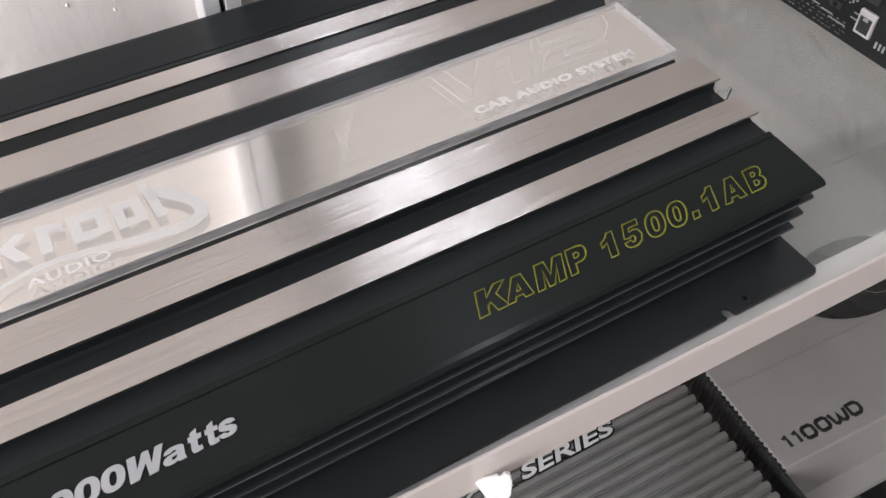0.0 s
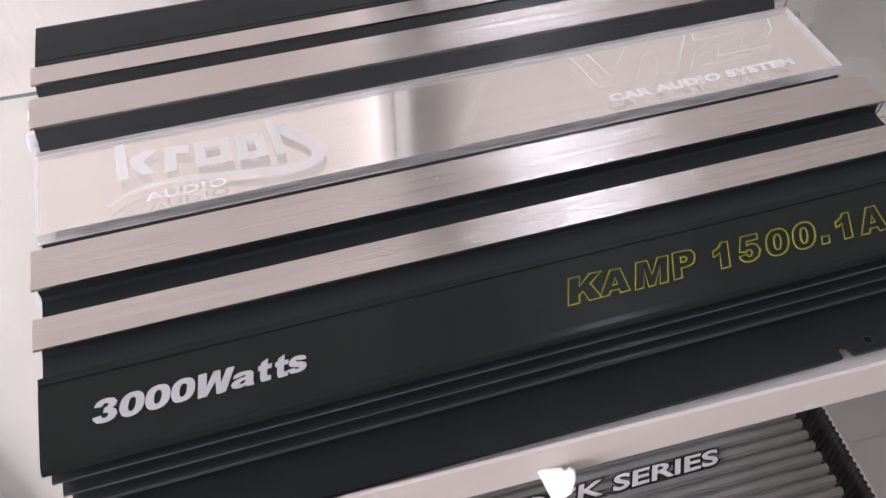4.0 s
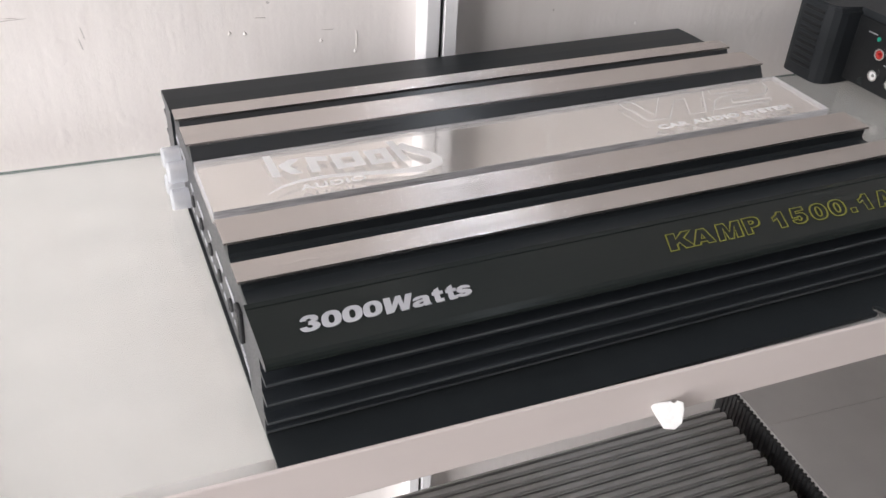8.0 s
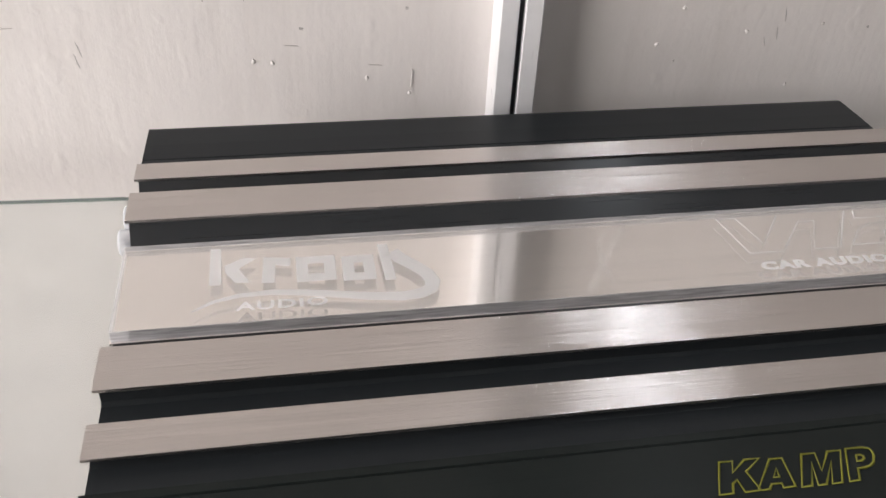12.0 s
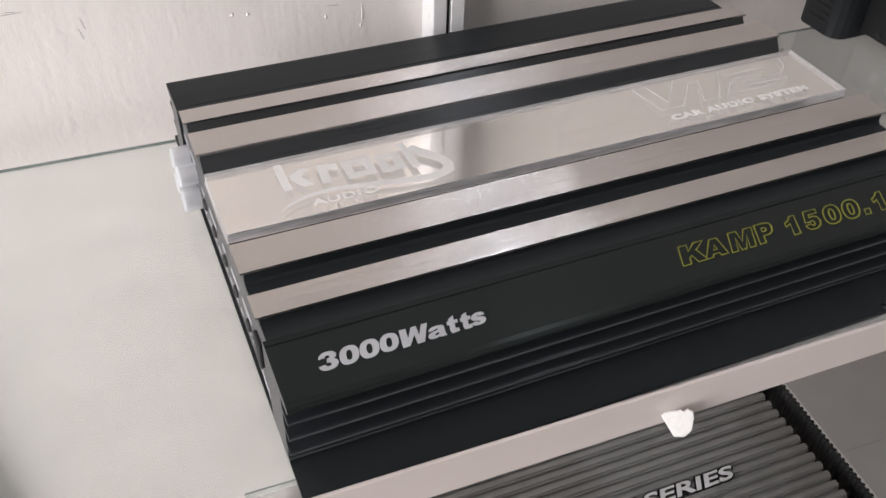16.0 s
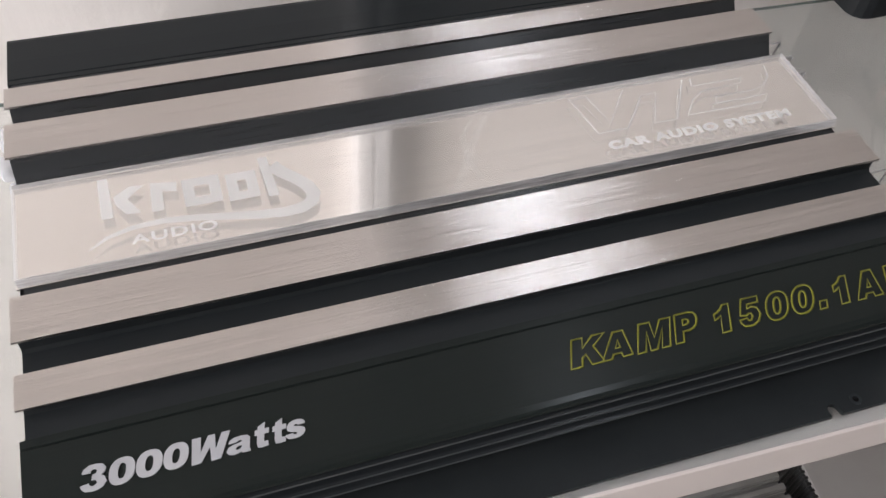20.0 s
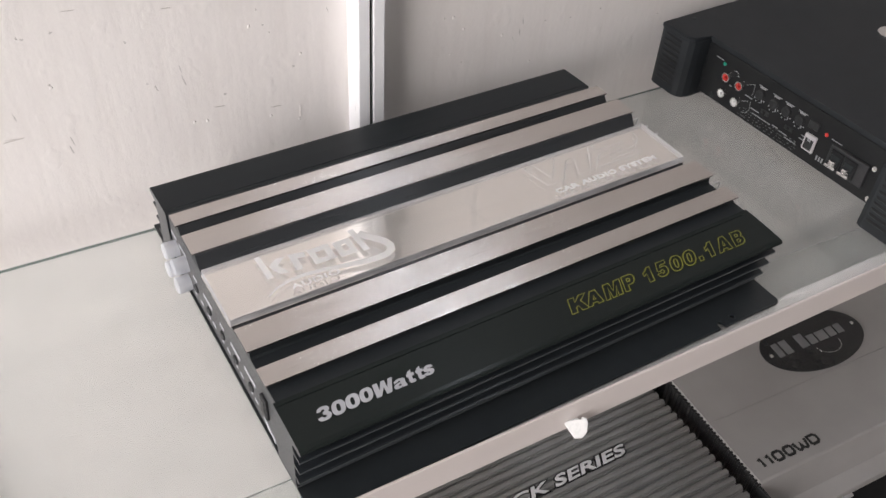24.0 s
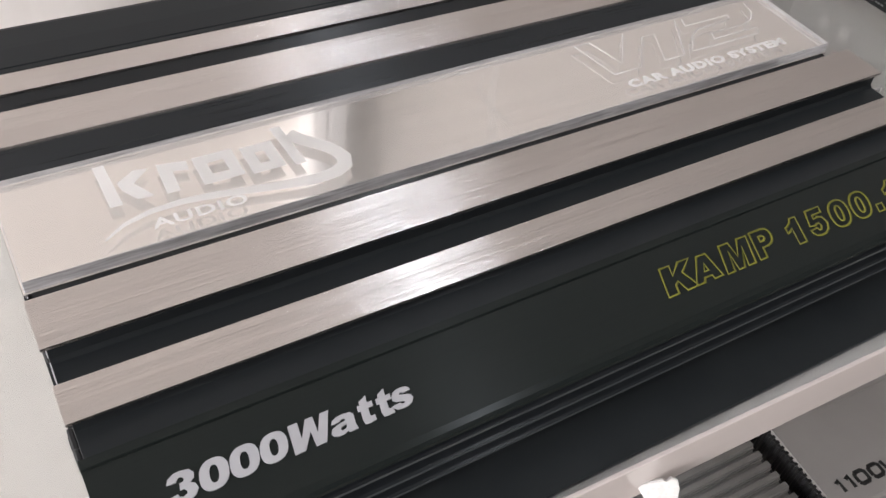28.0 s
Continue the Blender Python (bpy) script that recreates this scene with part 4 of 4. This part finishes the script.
def ribbed_amplifier():
    h = TOP_Z - LOW_Z
    top = group_of("car_amplifier", pose(0.113, 0, LOW_Z, 0, 0, -1.5), "grey car amplifier with a finely ribbed top", "car amplifier", "amplifiers")
    w, y0, y1, pitch = 0.335, -0.085, 0.172, 0.0098
    part("body", box(0.001, w - 0.001, y0, y1, 0.0, h - 0.0042, 0.001), RIB, top)
    n = int((y1 - y0) / pitch)
    for i in range(n):
        y = y0 + i * pitch
        prof = [(y, h - 0.0065), (y, h - 0.0022), (y + 0.0010, h - 0.0022), (y + 0.0016, h - 0.0004), (y + 0.0020, h), (y + 0.0058, h), (y + 0.0063, h - 0.0006), (y + 0.0063, h - 0.0065)]
        part("rib", prism(prof, 0.0, w), RIB, top)
    part("rear_strip", box(0.0, w, y0 + n * pitch, y1, h - 0.006, h - 0.0006, 0.0004), RIB, top, "plain flat strip behind the ribs")
    for x in (0.0, w):
        for i in range(0, n, 2):
            part("end_screw", tube(0.0022, 0, 0.0014, 10), SLOT, top, "", pose(x, y0 + (i + 0.4) * pitch, h - 0.008, 0, 90 if x else -90, 0))
    part("end_plate", box(w, w + 0.0025, y0 + 0.004, y1 - 0.004, 0.004, h - 0.006, 0.0005), SLOT, top, "black end plate")
    part("end_plate", box(-0.0025, 0.0, y0 + 0.004, y1 - 0.004, 0.004, h - 0.006, 0.0005), SLOT, top, "black end plate")
    part("badge_back", lettering("ROCK SERIES", 0.0750, 0.2620, 0.0480, 0.0625, 0.07, 0.25, 0.0, 0.0008), BADGE, top, "black letter backing", pose(0, 0, h))
    part("badge_letters", lettering("ROCK SERIES", 0.0770, 0.2600, 0.0495, 0.0610, 0.02, 0.25, 0.0, 0.0012), ALU, top, "raised bright letters", pose(0, 0, h + 0.0008))
    return top


STROKES = {"1": [[(0.25, 0.8), (0.7, 1), (0.7, 0)]], "0": [[(0.08, 0.2), (0.08, 0.8), (0.25, 1), (0.75, 1), (0.92, 0.8), (0.92, 0.2), (0.75, 0), (0.25, 0), (0.08, 0.2)]],
           "W": [[(0, 1), (0.12, 0.12), (0.25, 0), (0.42, 0.12), (0.5, 0.8), (0.58, 0.12), (0.75, 0), (0.88, 0.12), (1, 1)]], "D": [[(0.06, 0), (0.06, 1), (0.7, 1), (0.94, 0.75), (0.94, 0.25), (0.7, 0), (0.06, 0)]]}


def stroke_text(body, x0, x1, height, radius):
    """Squared lettering drawn with one stroke of even width."""
    widths = [0.62 if c == "1" else 1.35 if c == "W" else 1.0 for c in body]
    unit, x, b = (x1 - x0) / (sum(widths) + 0.22 * (len(body) - 1)), x0, bmesh.new()
    for c, w in zip(body, widths):
        for line in STROKES[c]:
            add_to(b, wire([(x + u * w * unit, v * height, 0) for u, v in line], radius, False, 1))
        x += (w + 0.22) * unit
    for v in b.verts:
        v.co.z = v.co.z * 0.2 + 0.0001
    return b


def silver_amplifier():
    h = TOP_Z - LOW_Z
    top = group_of("car_amplifier", pose(0.470, 0, LOW_Z, 0, 0, -3.9), "plain silver-grey car amplifier with a round black badge", "car amplifier", "amplifiers")
    w = 0.42
    prof = [(-0.0800, 0.0), (-0.0800, 0.009), (-0.0788, 0.0105), (-0.0635, 0.0165), (-0.0495, h - 0.0010), (-0.0475, h), (0.0290, h), (0.0298, h - 0.0006), (0.0306, h), (0.1280, h), (0.1288, h - 0.0006), (0.1296, h), (0.192, h), (0.197, h - 0.003), (0.2, h - 0.012), (0.2, 0.0)]
    part("body", prism(prof, 0.0, w), SILVER, top, "smooth silver-grey folded cover")
    for y in (0.0298, 0.1288):
        part("seam", box(0.0, w, y - 0.0005, y + 0.0005, h - 0.0004, h + 0.0004), SILVER, top, "raised seam line")
    n = 46
    for i in range(n):
        y = -0.05 + i * 0.24 / n
        part("fin", box(-0.0042, 0.0, y, y + 0.0024, 0.004, h - 0.0015, 0.0003), BLACK_INK, top)
    part("end_plate", box(-0.003, 0.0, -0.085, 0.195, 0.002, h - 0.004), SLOT, top, "black end plate")
    badge = part("badge", turned(tube(1.0, h, h + 0.0016, 64, 0, 0.0008), Matrix.Diagonal((0.071, 0.0400, 1, 1))), BADGE, top, "oval black gloss badge", pose(0.186, 0.0725, 0))
    z = h + 0.0016
    for bx, bw, bh in ((-0.054, 0.008, 0.019), (-0.043, 0.010, 0.019), (-0.020, 0.011, 0.019), (-0.006, 0.010, 0.013), (0.0065, 0.014, 0.013), (0.023, 0.010, 0.013), (0.0360, 0.009, 0.013)):
        o = [(bx, -0.006), (bx + bw, -0.006), (bx + bw + 0.0015, -0.006 + bh), (bx + 0.0015, -0.006 + bh)]
        part("logo_bar", plate(o, z, z + 0.0006, 0.0), BADGE_INK, badge, "plain silver bar")
    for s in (-1, 1):
        part("screw", tube(0.0024, z, z + 0.001, 16, 0, 0.0004), CHROME, badge, "bright screw", pose(s * 0.062, 0.0, 0))
    arc = [(0.012 + 0.017 * math.cos(a), -0.012 + 0.013 * math.sin(a), z + 0.0002) for a in [math.pi + i * math.pi / 14 for i in range(15)]]
    part("logo_line", wire(arc, 0.0003), CHROME, badge)
    part("lettering", stroke_text("1100WD", 0.012, 0.092, 0.0098, 0.0018), BLACK_INK, top, "black squared model print", pose(0, -0.0365, h))
    return top


ribbed_amplifier()
silver_amplifier()


# white clip that hooks under the trim
def clip():
    o = [(-0.0098, -0.0030), (0.0012, 0.0), (0.0026, -0.0016), (0.0046, 0.0010), (0.0072, 0.0002), (0.0082, -0.0040), (0.0076, -0.0118), (0.0042, -0.0165), (-0.0012, -0.0168)]
    b = plate([(x * 0.86, y * 0.72) for x, y in o], -0.0012, 0.0012, 0.0004)
    turned(b, pose(0, 0, 0, 90, 0, 0))
    ob = thing("shelf_clip", b, WHITE_P, "small bright white plastic clip under the shelf trim", "clip")
    ob.matrix_world = SHELF @ pose(0.1712, FRONT_Y - 0.0012, -0.0095, -42, 0, -28)
    return ob


clip()

# carton on the shelf below
carton = group_of("carton", pose(0.905, -0.060, -0.75, 0, 0, -2.3), "black printed carton with orange and grey marks", "carton")
part("body", box(-0.22, 0.12, -0.16, 0.10, 0.0, 0.16, 0.002), PLASTIC, carton)
part("print_mark", plate([(-0.20, 0.02), (-0.15, 0.075), (-0.12, 0.075), (-0.14, 0.02)], 0.1602, 0.1606), ALU, carton, "grey slanted mark")
part("print_mark", plate([(-0.080, -0.02), (0.09, -0.02), (0.09, 0.035), (-0.072, 0.035)], 0.1602, 0.1606), ORANGE_INK, carton, "orange mark")
thing("display_plinth", box(0.60, 1.25, -0.30, 0.12, -1.0, -0.75, 0.003), PLASTIC, "plain black plinth standing on the floor", "plinth")
# ceiling lamp
lamp = group_of("ceiling_light", LAMP_POSE, "white ceiling batten light with a bright tube", "ceiling light")
part("housing", box(-0.05, 0.05, -0.41, 0.41, -0.04, 0.0, 0.006), WHITE_P, lamp)
part("tube", turned(tube(0.013, -0.375, 0.375, 20), pose(0, 0, -0.058, 90, 0, 0)), LAMP, lamp, "bright lamp tube")
